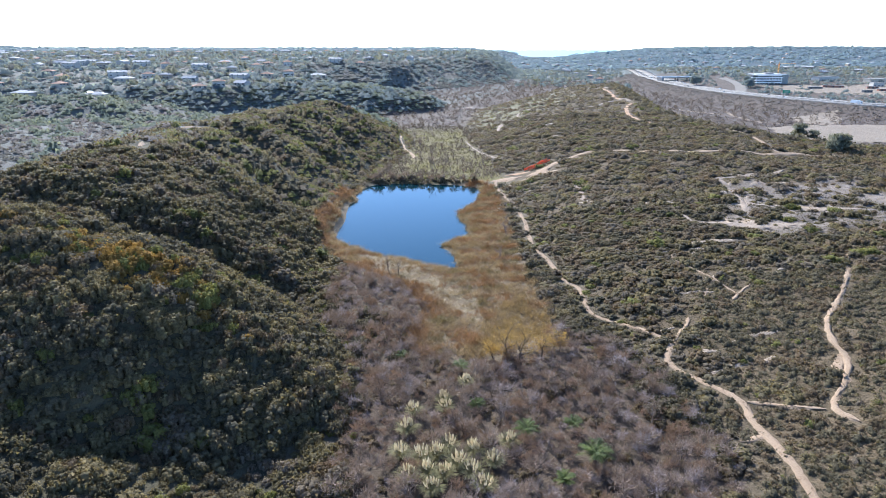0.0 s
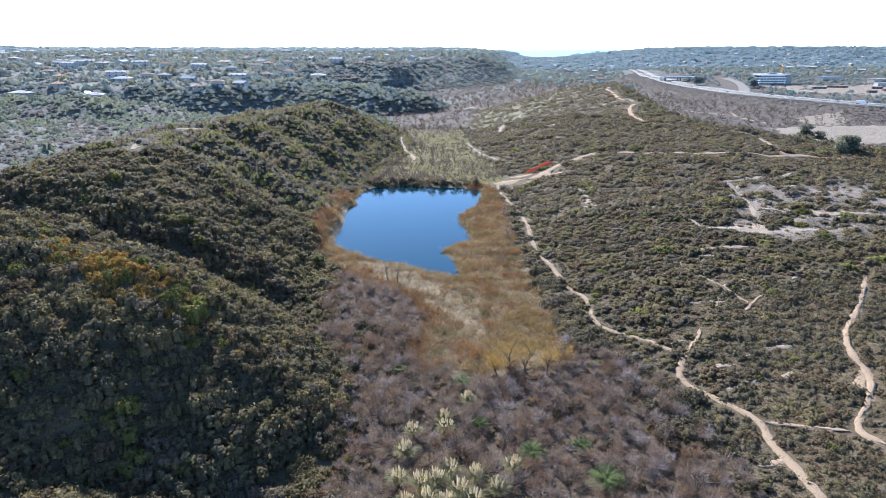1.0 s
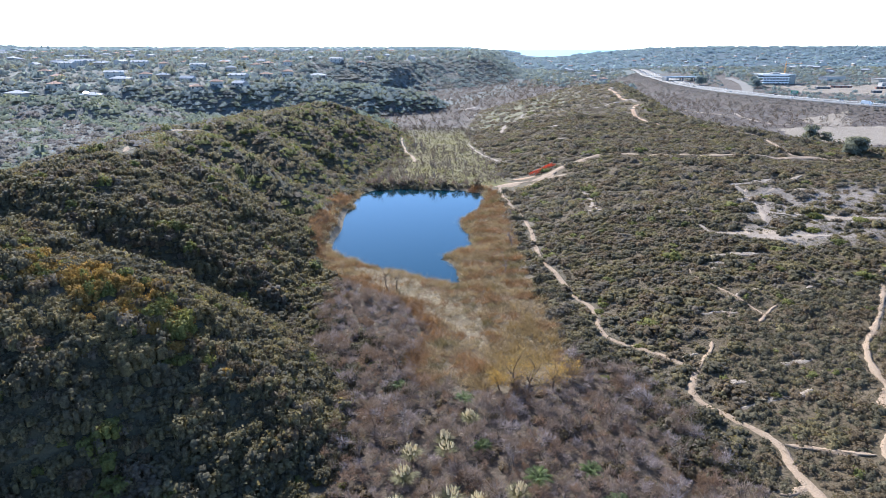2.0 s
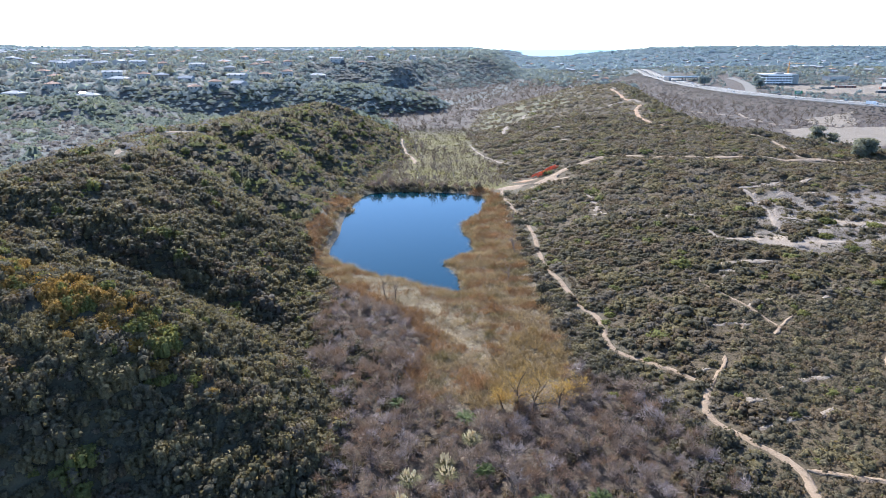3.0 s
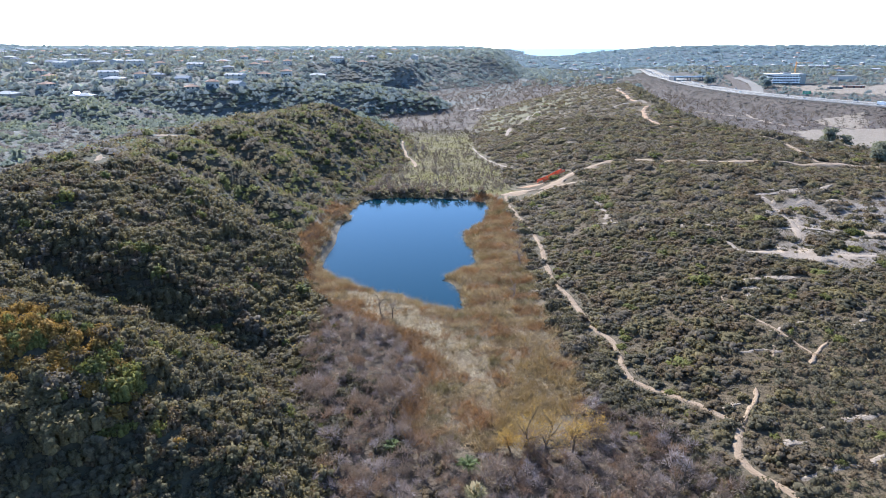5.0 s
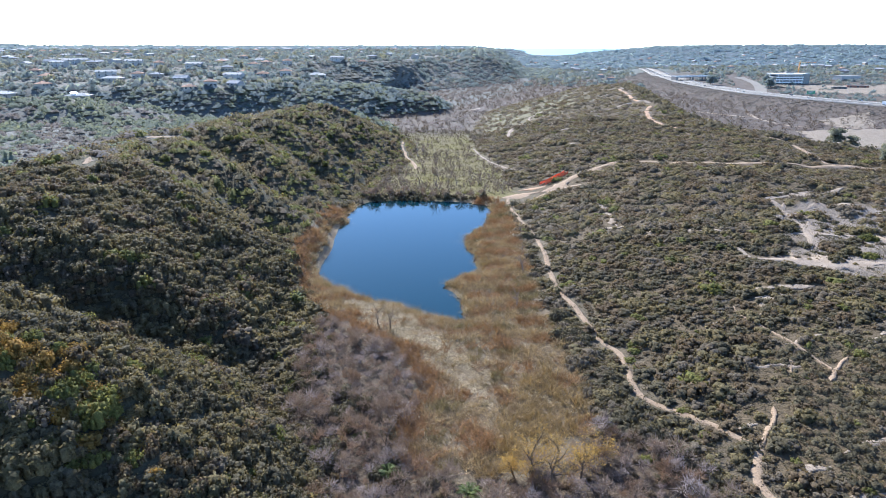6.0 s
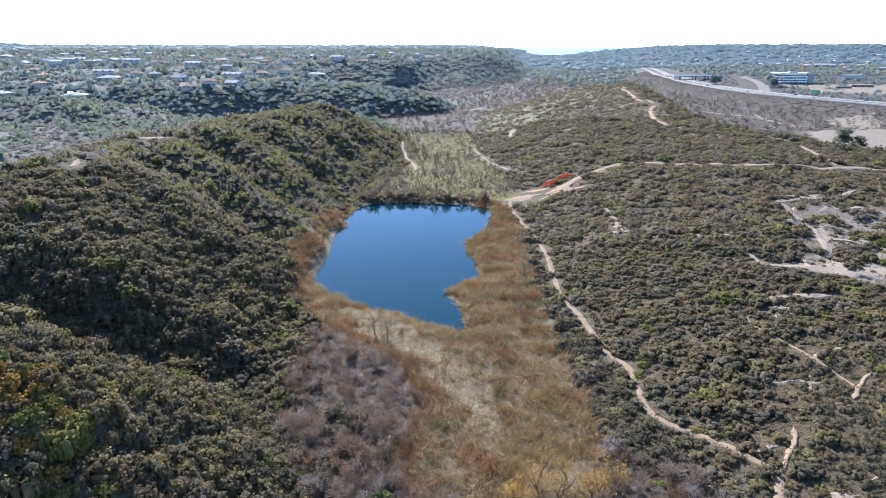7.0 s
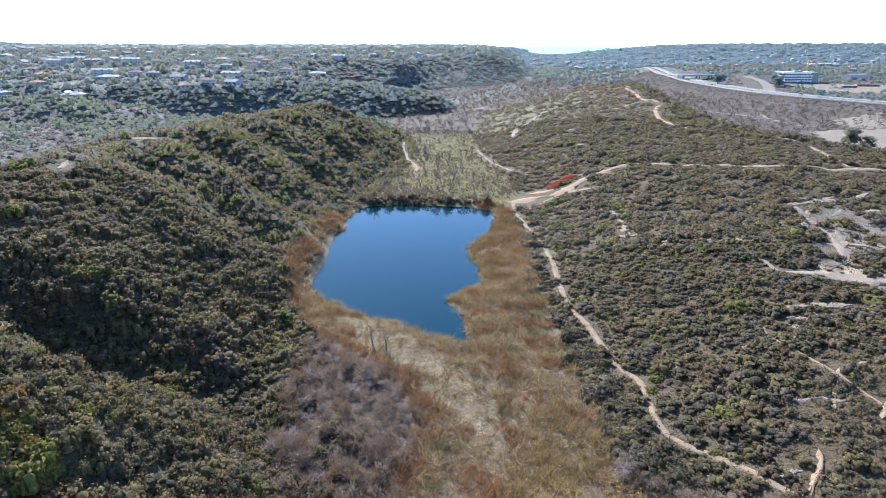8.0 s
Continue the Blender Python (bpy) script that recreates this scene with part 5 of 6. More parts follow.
for x, y, w in ((90, 176, 1.3), (101, 178, 1.2), (112, 190, 1.5), (120, 186, 1.4), (104, 189, 1.1), (93, 184, 1.0), (110, 176, 1.4), (122, 200, 1.6), (87, 182, 1.1), (46, 284, 1.4)):
    shrub("olive", x, y, w, w * 0.6, n)
    n += 1
r = np.random.RandomState(470)
for k in range(130):  # orange drift and fresh crowns on the spur
    s = r.uniform(0, 1)
    x, y = -74 + 36 * s + r.normal(0, 2.6), 108 - 11 * s + r.normal(0, 2.8)
    shrub("rust" if k % 4 else "fresh", x, y, r.uniform(1.1, 1.9), r.uniform(1.5, 2.1), n)
    n += 1
for k in range(60):  # fresh crowns scattered on the long ridge
    y = r.uniform(230, 400)
    x = float(curve(y, EDGE_L)) - r.uniform(14, 52)
    shrub("fresh", x, y, r.uniform(1.8, 2.8), r.uniform(2.0, 2.8), n)
    n += 1


def leaf_tree(x, y, tall, wide, seed, label, leaf):
    r = np.random.RandomState(seed)
    tree = tagged(new("tree"), label, "tree", "leafy trees")
    line = bent(r, (0, 0, 0), (0.05, 0.05, 1), tall * 0.6, 5, 0.08)
    bm = bmesh.new()
    tube(bm, line, [tall * 0.03 * (1 - 0.12 * i) for i in range(6)])
    part("trunk", bm, M_TRUNK, tree)
    for k in range(4):
        bm = bmesh.new()
        a = 1.57 * k
        tube(bm, bent(r, line[2 + k % 3], (math.cos(a), math.sin(a), 0.9), tall * 0.3, 3, 0.15), [tall * 0.012, tall * 0.009, tall * 0.006, tall * 0.003], 5)
        part("limb", bm, M_TRUNK, tree)
    vs, fs, ns, n = [], [], [], 0
    for k in range(13):
        V, F, N = shrub_shape(r, 5, 80, 0.11, 5, rings=1, core=0.7)
        # normals tipped upward so the crown shades lighter
        ns.append(unit(N + np.array([0, 0, 0.6])))
        a, d, q = 2.4 * k, wide * 0.32 * math.sqrt((k % 7) / 6), r.uniform(0.32, 0.42) * wide
        V = V * (q, q, q * 0.9) + (math.cos(a) * d, math.sin(a) * d, tall * (0.16 + 0.36 * (k // 7) + 0.16 * r.uniform(0, 1) + 0.12 * (1 - (k % 7) / 6)))
        vs.append(V)
        fs.append(F + n)
        n += len(V)
    raw("crown", np.concatenate(vs), np.concatenate(fs), leaf, parent=tree, smooth=True, normals=np.concatenate(ns))
    tree.matrix_basis = ground_pose(x, y, 50 * seed)


for i, (x, y, h, w) in enumerate(((262, 455, 13, 12), (271, 450, 8, 9), (205, 317, 9, 10), (210, 321, 8, 9), (199, 312, 6, 7), (222, 345, 6, 7))):
    leaf_tree(x, y, h, w, 500 + i, "grey-green eucalyptus at the edge of the dry field", L_EUC)
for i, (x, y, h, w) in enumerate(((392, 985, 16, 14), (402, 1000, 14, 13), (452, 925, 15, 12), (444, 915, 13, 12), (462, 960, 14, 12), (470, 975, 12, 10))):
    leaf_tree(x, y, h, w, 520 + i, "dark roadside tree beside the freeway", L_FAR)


# ---------------------------------------------------------------- houses
def box(bm, x0, x1, y0, y1, z0, z1):
    v = [bm.verts.new(q) for q in ((x0, y0, z0), (x1, y0, z0), (x1, y1, z0), (x0, y1, z0), (x0, y0, z1), (x1, y0, z1), (x1, y1, z1), (x0, y1, z1))]
    for f in ((0, 3, 2, 1), (4, 5, 6, 7), (0, 1, 5, 4), (1, 2, 6, 5), (2, 3, 7, 6), (3, 0, 4, 7)):
        bm.faces.new([v[i] for i in f])
    return bm


def boxed(name, material, parent, *b, label=""):
    return part(name, box(bmesh.new(), *b), material, parent, label)


WALLS = [plain("cream_stucco", (0.42, 0.37, 0.30), 0.9, size=3), plain("white_stucco", (0.42, 0.395, 0.36), 0.9, size=3), plain("tan_stucco", (0.33, 0.27, 0.21), 0.9, size=3)]
ROOFS = [earth("clay_tiles", (0.36, 0.21, 0.14), (0.29, 0.18, 0.125), (0.42, 0.27, 0.19), 4, 0.5), earth("grey_shingles", (0.34, 0.33, 0.33), (0.27, 0.27, 0.28), (0.40, 0.39, 0.38), 4, 0.5),
         earth("pale_roof", (0.42, 0.40, 0.38), (0.36, 0.34, 0.32), (0.47, 0.45, 0.43), 4, 0.5)]
M_GLASS = plain("dark_glass", (0.05, 0.065, 0.08), 0.12, size=5)
M_WHITE = plain("white_paint", (0.80, 0.79, 0.77), 0.6, size=2)
M_CONCRETE = earth("concrete", (0.27, 0.255, 0.235), (0.23, 0.215, 0.20), (0.31, 0.29, 0.27), 8, 0.5)
M_STEEL = plain("dark_steel", (0.12, 0.12, 0.125), 0.5, 0.6)


def roof_mesh(w, d, z, rise, inset, eave=0.6):
    """A hipped or gabled roof with eaves and thickness."""
    bm = bmesh.new()
    w2, d2 = w / 2 + eave, d / 2 + eave
    lo = [bm.verts.new((sx * w2, sy * d2, z - 0.15)) for sx, sy in ((-1, -1), (1, -1), (1, 1), (-1, 1))]
    up = [bm.verts.new((sx * w2, sy * d2, z + 0.1)) for sx, sy in ((-1, -1), (1, -1), (1, 1), (-1, 1))]
    r0, r1 = bm.verts.new((-w2 + inset, 0, z + rise)), bm.verts.new((w2 - inset, 0, z + rise))
    bm.faces.new(lo[::-1])
    for i in range(4):
        bm.faces.new((lo[i], lo[(i + 1) % 4], up[(i + 1) % 4], up[i]))
    bm.faces.new((up[0], up[1], r1, r0))
    bm.faces.new((up[2], up[3], r0, r1))
    bm.faces.new((up[1], up[2], r1))
    bm.faces.new((up[3], up[0], r0))
    return bm


def house(w, d, tall, rise, inset, wall, roof, label, detail=True):
    h = tagged(new("house"), label, "house", "suburban houses")
    w, d, tall, rise = 0.78 * w, 0.78 * d, 0.8 * tall, 0.8 * rise
    boxed("wall", wall, h, -w / 2, w / 2, -d / 2, d / 2, -4.0, tall)
    r = part("roof", roof_mesh(w, d, tall, rise, inset), roof, h)
    if detail:
        boxed("chimney", wall, r, w * 0.2, w * 0.2 + 1, 0.6, 1.6, tall, tall + rise + 0.8)
        n = max(3, int(w / 4.5))
        for k in range(n):
            x = -w / 2 + w * (k + 0.5) / n
            for z in ((1.0,) if tall < 4.5 else (0.9, 3.9)):
                win = boxed("window", M_WHITE, h, x - 0.95, x + 0.95, -d / 2 - 0.06, -d / 2 + 0.02, z - 0.1, z + 1.45)
                boxed("pane", M_GLASS, win, x - 0.82, x + 0.82, -d / 2 - 0.09, -d / 2 - 0.04, z, z + 1.35)
        boxed("door", M_STEEL, h, w / 2 - 1.6, w / 2 - 0.6, -d / 2 - 0.08, -d / 2 + 0.02, 0, 2.1)
    return h


PROTO = [
    house(14, 10, 3.3, 2.6, 5.5, WALLS[0], ROOFS[0], "cream stucco house with a hipped clay tile roof"),
    house(13, 10, 5.6, 2.6, 5.0, WALLS[1], ROOFS[0], "two-storey white house with a clay tile roof"),
    house(16, 10, 3.3, 2.8, 0.3, WALLS[1], ROOFS[1], "long white house with a grey gabled roof"),
    house(13, 10, 5.6, 2.4, 5.5, WALLS[2], ROOFS[1], "two-storey tan house with a grey shingle roof"),
    house(22, 14, 3.6, 2.6, 6.5, WALLS[0], ROOFS[2], "broad low house with a pale hipped roof"),
    house(22, 11, 5.8, 2.2, 0.3, WALLS[1], ROOFS[2], "long white apartment house with a pale roof")]
SMALL = [house(16, 11, 5.0, 2.6, 5.0, WALLS[1], ROOFS[0], "distant white house with a clay tile roof", False),
         house(20, 13, 6.0, 2.6, 5.0, WALLS[0], ROOFS[2], "distant cream house with a pale roof", False),
         house(17, 12, 5.0, 2.6, 0.3, WALLS[2], ROOFS[1], "distant tan house with a grey roof", False)]


used = []


def settle(kinds, x, y, turn, i, first):
    """Sets the first of a kind where it stands, copies for the rest."""
    p = kinds[i % len(kinds)]
    if id(p) not in first:
        first.add(id(p))
        p.matrix_basis = pose(x, y, float(land(x, y)) + 0.5, 0, 0, turn)
    else:
        copy_thing(p, pose(x, y, float(land(x, y)) + 0.5, 0, 0, turn))
    used.append((x, y))


first = set()
FIXED = ((-297, 536, 4, 12), (-324, 512, 2, -20), (-345, 505, 0, 10), (-306, 607, 4, 5), (-293, 630, 1, 15), (-272, 622, 3, -10), (-411, 662, 0, 8), (-434, 784, 5, 0), (-268, 704, 5, -4), (-225, 678, 3, 10),
         (-243, 608, 2, 0), (-201, 566, 1, 20), (-183, 574, 2, -25), (-88, 648, 1, 8), (-108, 652, 0, -6), (-130, 655, 4, 5), (-156, 640, 1, 10), (-178, 640, 0, 0), (-66, 652, 3, 12), (-360, 540, 4, -12), (-215, 556, 0, 30))
for i, (x, y, kind, turn) in enumerate(FIXED):
    settle(PROTO, x, y, turn, kind, first)
r = np.random.RandomState(600)
tries = 0
while len(used) < 84 and tries < 6000:
    tries += 1
    y = r.uniform(530, 1250) if tries % 3 else r.uniform(530, 800)
    x = -r.uniform(0.05, 0.80) * y
    if land(x, y) < 0.92 * (27 + 13 * ramp(y, 540, 760)) or x > curve(y, EDGE_L) - 70 or min((x - a) ** 2 + (y - b) ** 2 for a, b in used) < 26 ** 2:
        continue
    settle(PROTO, x, y, r.choice((0, 90, 20, -20, 70)) + r.uniform(-12, 12), r.randint(0, 6), first)
tries, start = 0, len(used)
while len(used) < start + 230 and tries < 8000:
    tries += 1
    y = r.uniform(1180, 2700)
    q = r.uniform(-0.75, 0.8)
    x = q * y
    if 0.0 < q < 0.2 and y < 1600 or q < 0.06 and y < 1300 or abs(x - curve(y, ROAD_X)) < 45 or land(x, y) < -12 or min((x - a) ** 2 + (y - b) ** 2 for a, b in used) < 30 ** 2:
        continue
    settle(SMALL, x, y, r.uniform(0, 180), r.randint(0, 3), first)
# mirror panel added on one roof, turned to flash the sun at the camera
to_sun = Vector((math.sin(SUN_AZ) * math.cos(SUN_EL), math.cos(SUN_AZ) * math.cos(SUN_EL), math.sin(SUN_EL)))
roof_at = Vector((-299, 532.6, float(land(-297, 536)) + 5.6))
half = (to_sun + (Vector((0, 24, 60)) - roof_at).normalized()).normalized()
panel = tagged(new("glint_panel"), "added mirror panel on a roof, turned to flash at the camera", "solar panel")
m_gloss = plain("glint_mirror", (0.55, 0.57, 0.60), 0.08, 1.0)
boxed("mirror_plate", m_gloss, panel, -1.9, 1.9, -1.1, 1.1, -0.05, 0.05)
boxed("rack", M_STEEL, panel, -1.6, 1.6, -0.3, 0.3, -0.9, -0.05)
panel.matrix_basis = Matrix.Translation(roof_at) @ half.to_track_quat("Z", "Y").to_matrix().to_4x4()

# ---------------------------------------------------------------- freeway, bridge, works
M_LINE = plain("road_paint", (0.52, 0.51, 0.48), 0.8)


def strip(name, off, wide, y0, y1, material, label, lift, kind="structure", high=0.0):
    """A length of road or wall that follows the freeway's line, off metres to its side."""
    yy = np.arange(y0, y1, 10.0)
    xx = curve(yy, ROAD_X)
    tx, ty = np.gradient(xx), np.gradient(yy)
    n = np.hypot(tx, ty)
    base = road_z(yy)
    rows = []
    prof = ((-wide / 2, -0.5), (-wide / 2, high), (wide / 2, high), (wide / 2, -0.5))
    for k, z in prof:
        rows.append(np.stack([xx + ty / n * (off + k), yy - tx / n * (off + k), base + lift + z], 1))
    V = np.stack(rows, 1).reshape(-1, 3)
    return tagged(raw(name, V, grid_faces(len(yy), len(prof)), material), label, name.replace("_", " "), kind=kind)


def road_z(y):
    y = np.asarray(y, float)
    wide = [land(curve(y + d, ROAD_X) + 2, y + d) for d in (-30, 0, 30)]
    return np.max(wide, 0) + 0.25


strip("road", -9, 14, 430, 1560, M_ASPHALT, "pale grey freeway carriageway", 0.30)
strip("road", 11, 14, 430, 1560, M_ASPHALT, "pale grey freeway carriageway", 0.55)
strip("barrier", 1, 0.8, 430, 1560, M_CONCRETE, "concrete median barrier of the freeway", 0.3, "structure", 1.0)
strip("barrier", -17, 0.6, 430, 1560, M_CONCRETE, "white concrete edge barrier of the freeway", 0.3, "structure", 0.9)
for off in (-15.2, -9, -3.2, 5, 11, 17.2):
    strip("lane_line", off, 0.3, 430, 1300, M_LINE, "white painted lane line", 0.62 if off > 0 else 0.37)
# street that runs up from the freeway
V = []
for s in np.linspace(0, 1, 24):
    x, y = 400 + 85 * s + 14 * math.sin(3 * s), 845 + 260 * s
    for k in (-7, 7):
        V.append((x + k, y - 0.3 * k, float(max(land(x, y), land(x + k, y))) + 0.45))
tagged(raw("road", V, grid_faces(24, 2), M_ASPHALT), "grey street leading up from the freeway", "road", kind="structure")

bridge = tagged(new("bridge"), "concrete freeway overpass with dark openings below", "bridge")
bz = float(road_z(1075))
boxed("deck", M_CONCRETE, bridge, -34, 42, -7, 7, 6.0, 7.4)
for s in (-1, 1):
    boxed("parapet", M_WHITE, bridge, -34, 42, s * 7 - 0.25, s * 7 + 0.25, 7.4, 8.5)
for x in (-30, -1, 22, 40):
    for y in (-4, 4):
        boxed("pier", M_CONCRETE, bridge, x - 0.8, x + 0.8, y - 0.8, y + 0.8, -6, 6)
boxed("abutment", M_CONCRETE, bridge, -34, -30, -7, 7, -8, 6.0)
boxed("abutment", M_CONCRETE, bridge, 42, 48, -7, 7, -8, 6.0)
bridge.matrix_basis = pose(float(curve(1075, ROAD_X)) + 22, 1085, bz - 1.5, 0, 0, 14)

PAINT = [plain("car_white", (0.75, 0.75, 0.74), 0.35), plain("car_grey", (0.30, 0.31, 0.33), 0.35, 0.3), plain("car_dark", (0.05, 0.05, 0.06), 0.35)]
M_TYRE = plain("tyre_rubber", (0.03, 0.03, 0.03), 0.9)


def wheel(bm, x, y, rad, wide):
    a = [bm.verts.new((x + rad * math.cos(k * 0.785), y - wide / 2, rad + rad * math.sin(k * 0.785))) for k in range(8)]
    b = [bm.verts.new((v.co.x, y + wide / 2, v.co.z)) for v in a]
    for k in range(8):
        bm.faces.new((a[k], a[(k + 1) % 8], b[(k + 1) % 8], b[k]))
    bm.faces.new(a)
    bm.faces.new(b[::-1])
    return bm


def car(paint, label, truck=False):
    c = tagged(new("truck" if truck else "car"), label, "truck" if truck else "car", "vehicles on the freeway")
    if truck:
        boxed("trailer", paint, c, -6.5, 2.5, -1.25, 1.25, 1.0, 3.9)
        boxed("cab", paint, c, 2.8, 5.2, -1.2, 1.2, 0.6, 3.0)
        boxed("windscreen", M_GLASS, c, 5.19, 5.24, -1.05, 1.05, 1.8, 2.8)
        axles = (-5.5, -4.2, 3.8)
    else:
        boxed("body", paint, c, -2.2, 2.2, -0.9, 0.9, 0.35, 0.95)
        bm = box(bmesh.new(), -1.3, 1.0, -0.82, 0.82, 0.95, 1.5)
        for v in bm.verts:
            if v.co.z > 1.2:
                v.co.x *= 0.75
        part("cabin", bm, M_GLASS, c)
        axles = (-1.35, 1.35)
    for x in axles:
        for y in (-0.8, 0.8):
            part("wheel", wheel(bmesh.new(), x, y, 0.5 if truck else 0.33, 0.3), M_TYRE, c)
    return c


cars = [car(PAINT[0], "white car driving on the freeway"), car(PAINT[1], "grey car driving on the freeway"), car(PAINT[2], "dark car driving on the freeway"), car(PAINT[0], "white box truck on the freeway", True)]
spots = ((612, 11, 0), (655, -9, 3), (700, 12, 1), (745, -7, 0), (790, 9, 2), (850, -11, 1), (905, 13, 0), (960, -8, 2), (1010, 10, 0), (1140, -9, 1), (1220, 12, 0), (1330, -10, 0))
seen = set()
for y, off, k in spots:
    x = float(curve(y, ROAD_X))
    slope = float(curve(y + 5, ROAD_X) - curve(y - 5, ROAD_X)) / 10
    turn = math.degrees(math.atan2(1, slope))
    m = pose(x + off, y - off * slope, float(road_z(y - off * slope)) + (0.32 if off < 0 else 0.57), 0, 0, turn + (180 if off < 0 else 0))
    if k in seen:
        copy_thing(cars[k], m)
    else:
        seen.add(k)
        cars[k].matrix_basis = m

M_TOWER = plain("grey_green_glass", (0.20, 0.23, 0.24), 0.25, size=5)
office = tagged(new("office_building"), "white banded four-storey office block under construction", "office building")
for k in range(4):
    z = 4.6 * k
    back = 2.5 if k == 3 else 0
    boxed("glazing", M_GLASS, office, -33 + back, 26 - back, -14, 14, z, z + 2.5)
    boxed("floor_band", M_WHITE, office, -35 + back, 27 - back, -16, 16, z + 2.5, z + 4.6)
    for j in range(9):
        x = -33 + back + (58 - 2 * back) * j / 8
        boxed("column", M_WHITE, office, x - 0.4, x + 0.4, -15.2, -14.4, z, z + 2.5)
boxed("roof", M_WHITE, office, -38, 33, -18, 18, 18.6, 19.5)
boxed("roof_plant", M_CONCRETE, office, -8, 10, -6, 6, 19.5, 22)
tower = boxed("glass_tower", M_TOWER, office, 27.5, 42, -13, 13, 0, 18.6, label="dark glazed stair tower")
for k in range(5):
    boxed("mullion", M_STEEL, tower, 27.4 + 3.6 * k, 27.7 + 3.6 * k, -13.2, -13.0, 0, 18.6)
office.matrix_basis = pose(505, 985, float(land(505, 985)), 0, 0, 4) @ Matrix.Diagonal((0.68, 0.68, 0.78, 1))

M_CRANE = plain("crane_orange", (0.72, 0.33, 0.06), 0.5)
crane = tagged(new("tower_crane"), "orange tower crane behind the office block", "crane")
bm = bmesh.new()
for sx in (-0.8, 0.8):
    for sy in (-0.8, 0.8):
        box(bm, sx - 0.15, sx + 0.15, sy - 0.15, sy + 0.15, 0, 40)
for k in range(20):
    for sy in (-0.8, 0.8):
        tube(bm, [(-0.8, sy, 2 * k), (0.8, sy, 2 * k + 2)], [0.1, 0.1], 4)
part("mast", bm, M_CRANE, crane)
bm = bmesh.new()
for y in (-0.6, 0.6):
    box(bm, -12, 34, y - 0.15, y + 0.15, 40, 40.3)
box(bm, -2, 34, -0.12, 0.12, 41.6, 41.9)
for k in range(18):
    tube(bm, [(-2 + 2 * k, 0.6 * (-1) ** k, 40.2), (-1 + 2 * k, 0, 41.7), (2 * k, -0.6 * (-1) ** k, 40.2)], [0.09] * 3, 4)
part("jib", bm, M_CRANE, crane)
boxed("counterweight", M_CONCRETE, crane, -12, -8, -1, 1, 37.5, 40)
boxed("operator_cab", M_GLASS, crane, 1.0, 2.6, -0.8, 0.8, 37.8, 39.8)
bm = bmesh.new()
tube(bm, [(0, 0, 40), (0, 0, 46)], [0.5, 0.15], 4)
part("apex", bm, M_CRANE, crane)
crane.matrix_basis = pose(536, 1015, float(land(536, 1015)), 0, 0, 5) @ Matrix.Diagonal((0.8, 0.8, 0.72, 1))

M_RUSTY = plain("rust_red_steel", (0.27, 0.13, 0.09), 0.8)
for i, (x, y, w, d, h, m, label) in enumerate(((560, 905, 26, 6, 3, M_RUSTY, "long rust-red site container row"), (600, 880, 14, 5, 3, M_RUSTY, "rust-red steel site container"), (520, 880, 18, 5, 2.6, M_STEEL, "dark storage shed on the works site"),
                                               (640, 930, 16, 10, 6, WALLS[1], "white works shed with flat roof"), (585, 830, 22, 5, 3, M_RUSTY, "rust-red steel storage shed"), (540, 800, 12, 4, 3, M_STEEL, "dark storage shed on the works site"),
                                               (690, 1010, 30, 14, 6, WALLS[0], "cream warehouse at the works site"), (640, 1060, 40, 16, 7, WALLS[1], "white warehouse at the works site"))):
    shed = tagged(new("shed"), label, "shed", "works sheds")
    boxed("body", m, shed, -w / 2, w / 2, -d / 2, d / 2, -2, h)
    boxed("roof", M_CONCRETE, shed, -w / 2 - 0.3, w / 2 + 0.3, -d / 2 - 0.3, d / 2 + 0.3, h, h + 0.3)
    for k in range(3):
        boxed("door", M_GLASS, shed, -w / 3 + k * w / 3 - 1, -w / 3 + k * w / 3 + 1, -d / 2 - 0.06, -d / 2 + 0.02, 0, min(2.4, h - 0.4))
    shed.matrix_basis = pose(x, y, float(land(x, y)), 0, 0, -18 + 5 * i)

M_SIGN = plain("sign_green", (0.02, 0.22, 0.11), 0.5)
sign = tagged(new("road_sign"), "green freeway sign on two posts", "road sign")
boxed("panel", M_SIGN, sign, -4, 4, -0.1, 0.1, 3.5, 7)
for z in (4.4, 5.6):
    boxed("text_bar", M_LINE, sign, -3, 2.4, -0.16, -0.1, z, z + 0.5)
for x in (-2.6, 2.6):
    boxed("post", M_STEEL, sign, x - 0.15, x + 0.15, 0.1, 0.4, -1, 6.8)
sign.matrix_basis = pose(421, 770, float(land(421, 770)) + 1, 0, 0, -20)


def sheet(name, corners, material, label, category, lift, step=6.0):
    """Bare level ground laid over an outline."""
    xs, yy = [c[0] for c in corners], [c[1] for c in corners]
    gx, gy = np.meshgrid(np.arange(min(xs), max(xs) + step, step), np.arange(min(yy), max(yy) + step, step))
    w = inside(gx, gy, corners) + 0.5 * step * waves(gx, gy, 9, 77)
    V = np.stack([gx.ravel(), gy.ravel(), (land(gx, gy) + lift - 1.0 * (w < 0)).ravel()], 1)
    f = grid_faces(*gx.shape)
    f = f[(w.ravel()[f] > -step).all(1)]
    return tagged(raw(name, V, f, material, smooth=True), label, category, kind="structure")


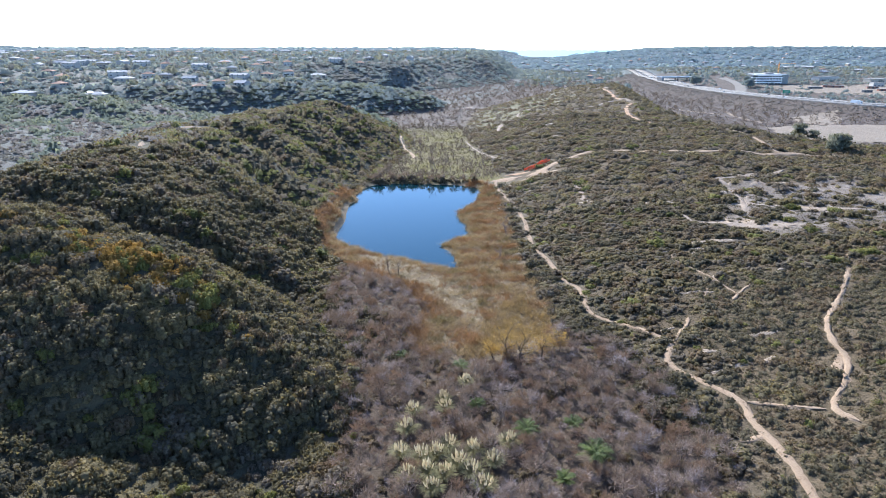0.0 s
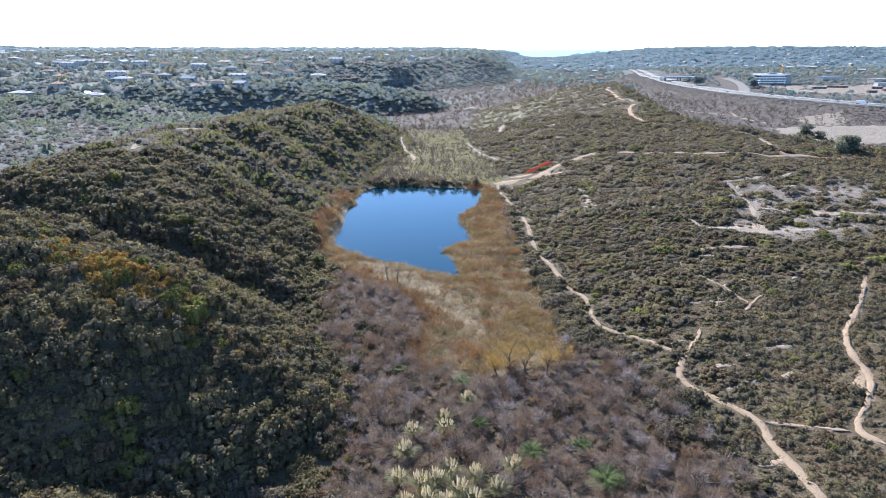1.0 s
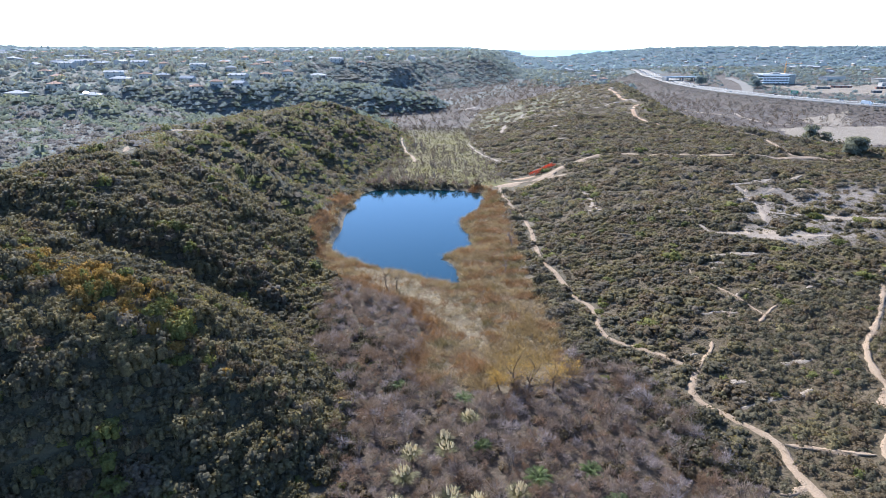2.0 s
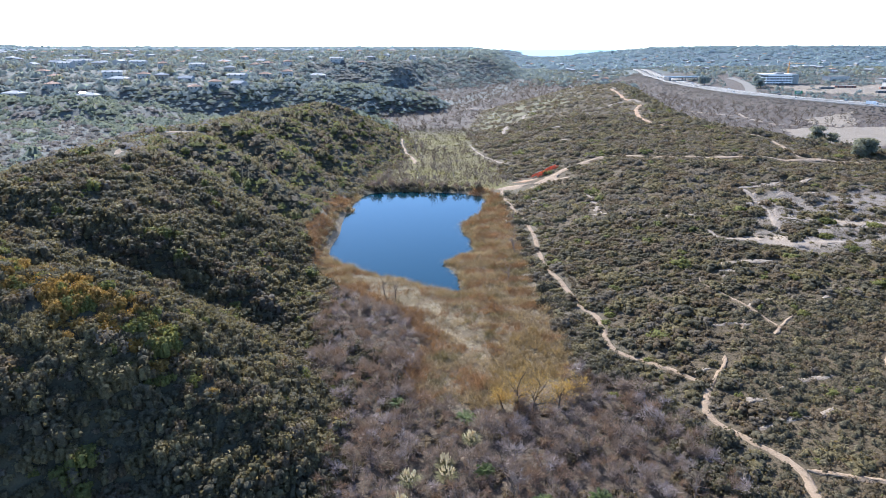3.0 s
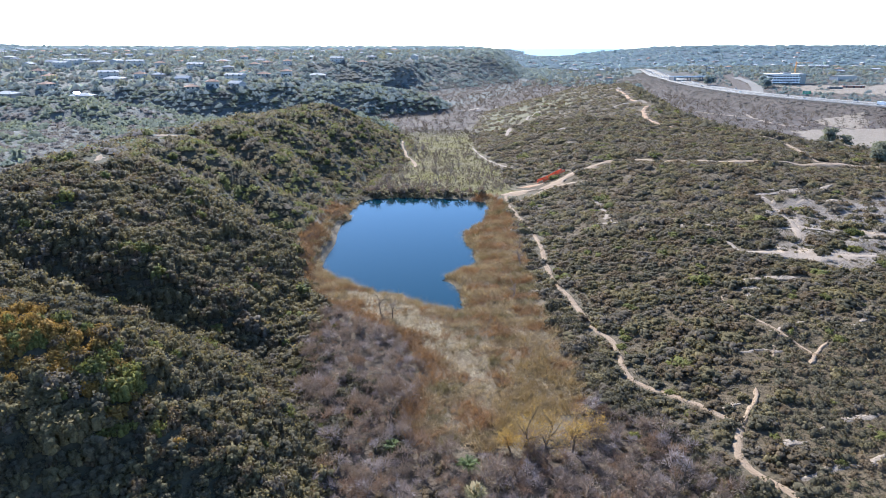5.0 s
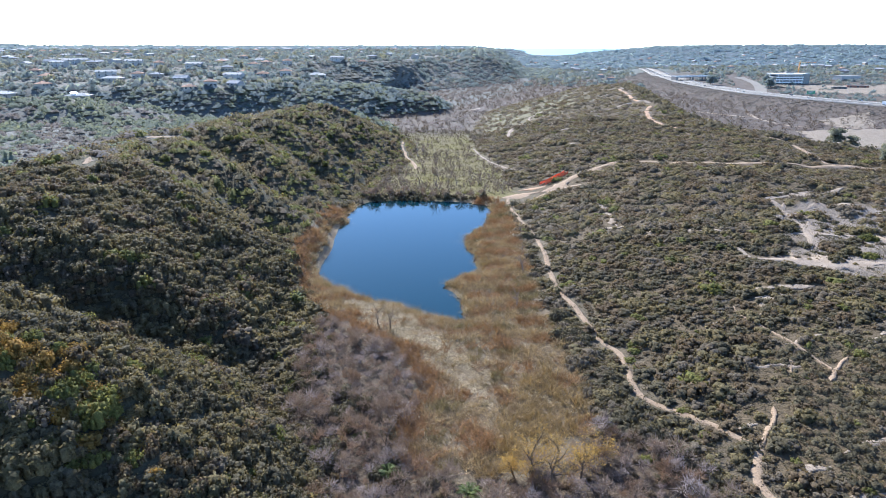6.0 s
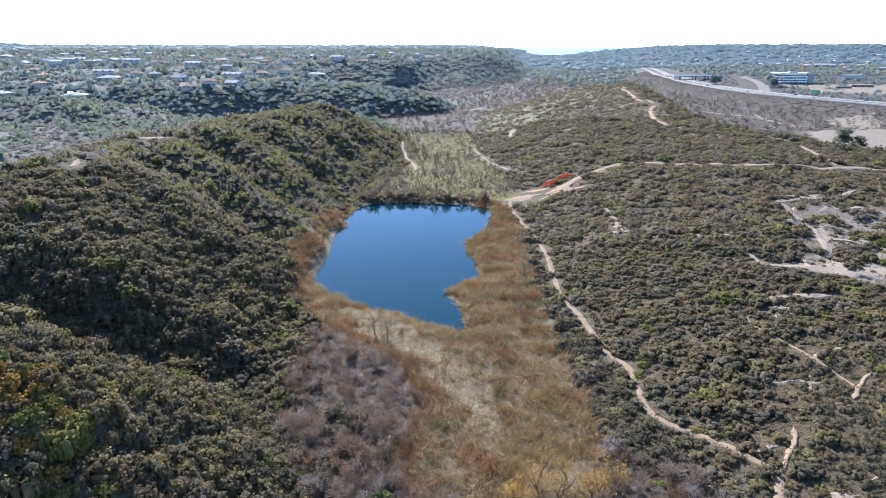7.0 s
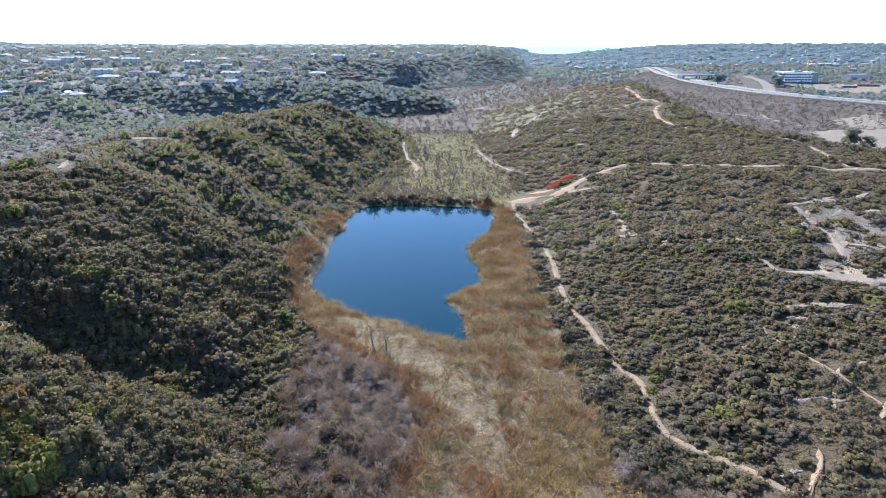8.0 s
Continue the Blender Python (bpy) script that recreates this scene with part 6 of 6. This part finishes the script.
M_FIELD = earth("dry_field", (0.215, 0.172, 0.128), (0.180, 0.145, 0.108), (0.25, 0.205, 0.158), 25, 2)
sheet("dry_field", FIELD, M_FIELD, "flat tan dry field beyond the mesa", "field", 0.5)
sheet("dry_field", ((338, 607), (388, 645), (405, 636), (366, 566), (343, 546), (331, 568)), M_FIELD, "bare tan mound on the river flat", "field", 0.6)
sheet("works_ground", ((455, 830), (520, 740), (620, 800), (760, 900), (740, 1000), (600, 960), (470, 950)), M_FIELD, "graded tan works site", "field", 0.4, 9)
for i, pts in enumerate((((308, 678), (296, 640), (289, 592), (291, 563), (306, 555)), ((327, 600), (328, 577), (333, 556), (342, 538), (352, 528)), ((262, 700), (270, 672), (290, 640)))):
    drape("dirt_track", pts, 4.5, M_PALE, "pale track across the river flat", seed=80 + i, lift=0.3)

# ---------------------------------------------------------------- orange mesh fence on the graded slope
M_ORANGE = plain("orange_mesh", (0.86, 0.17, 0.07), 0.7, wear=0.8)
fence = tagged(new("mesh_fence"), "orange plastic mesh fence on leaning stakes", "fence")
for row, (ax, ay, bx, by, n) in enumerate(((39.5, 295, 52, 306, 9), (42, 293.5, 53, 303.5, 8))):
    P = [(ax + (bx - ax) * k / n + 0.3 * math.sin(5 * k), ay + (by - ay) * k / n) for k in range(n + 1)]
    for k, (x, y) in enumerate(P):
        z = float(land(x, y))
        bm = bmesh.new()
        tube(bm, [(x, y, z - 0.3), (x + 0.12 * (-1) ** k, y - 0.15, z + 1.5)], [0.05, 0.04], 5)
        part("stake", bm, M_TRUNK, fence)
    for (x, y), (u, v) in zip(P, P[1:]):
        z0, z1 = float(land(x, y)), float(land(u, v))
        bm = bmesh.new()
        for j in range(7):
            h = 0.12 + 0.2 * j
            lean = -0.12 * j
            box_v = [(x, y + lean, z0 + h), (u, v + lean, z1 + h), (u, v + lean - 0.05, z1 + h + 0.16), (x, y + lean - 0.05, z0 + h + 0.16)]
            f = bm.faces.new([bm.verts.new(q) for q in box_v])
        part("mesh_panel", bm, M_ORANGE, fence)
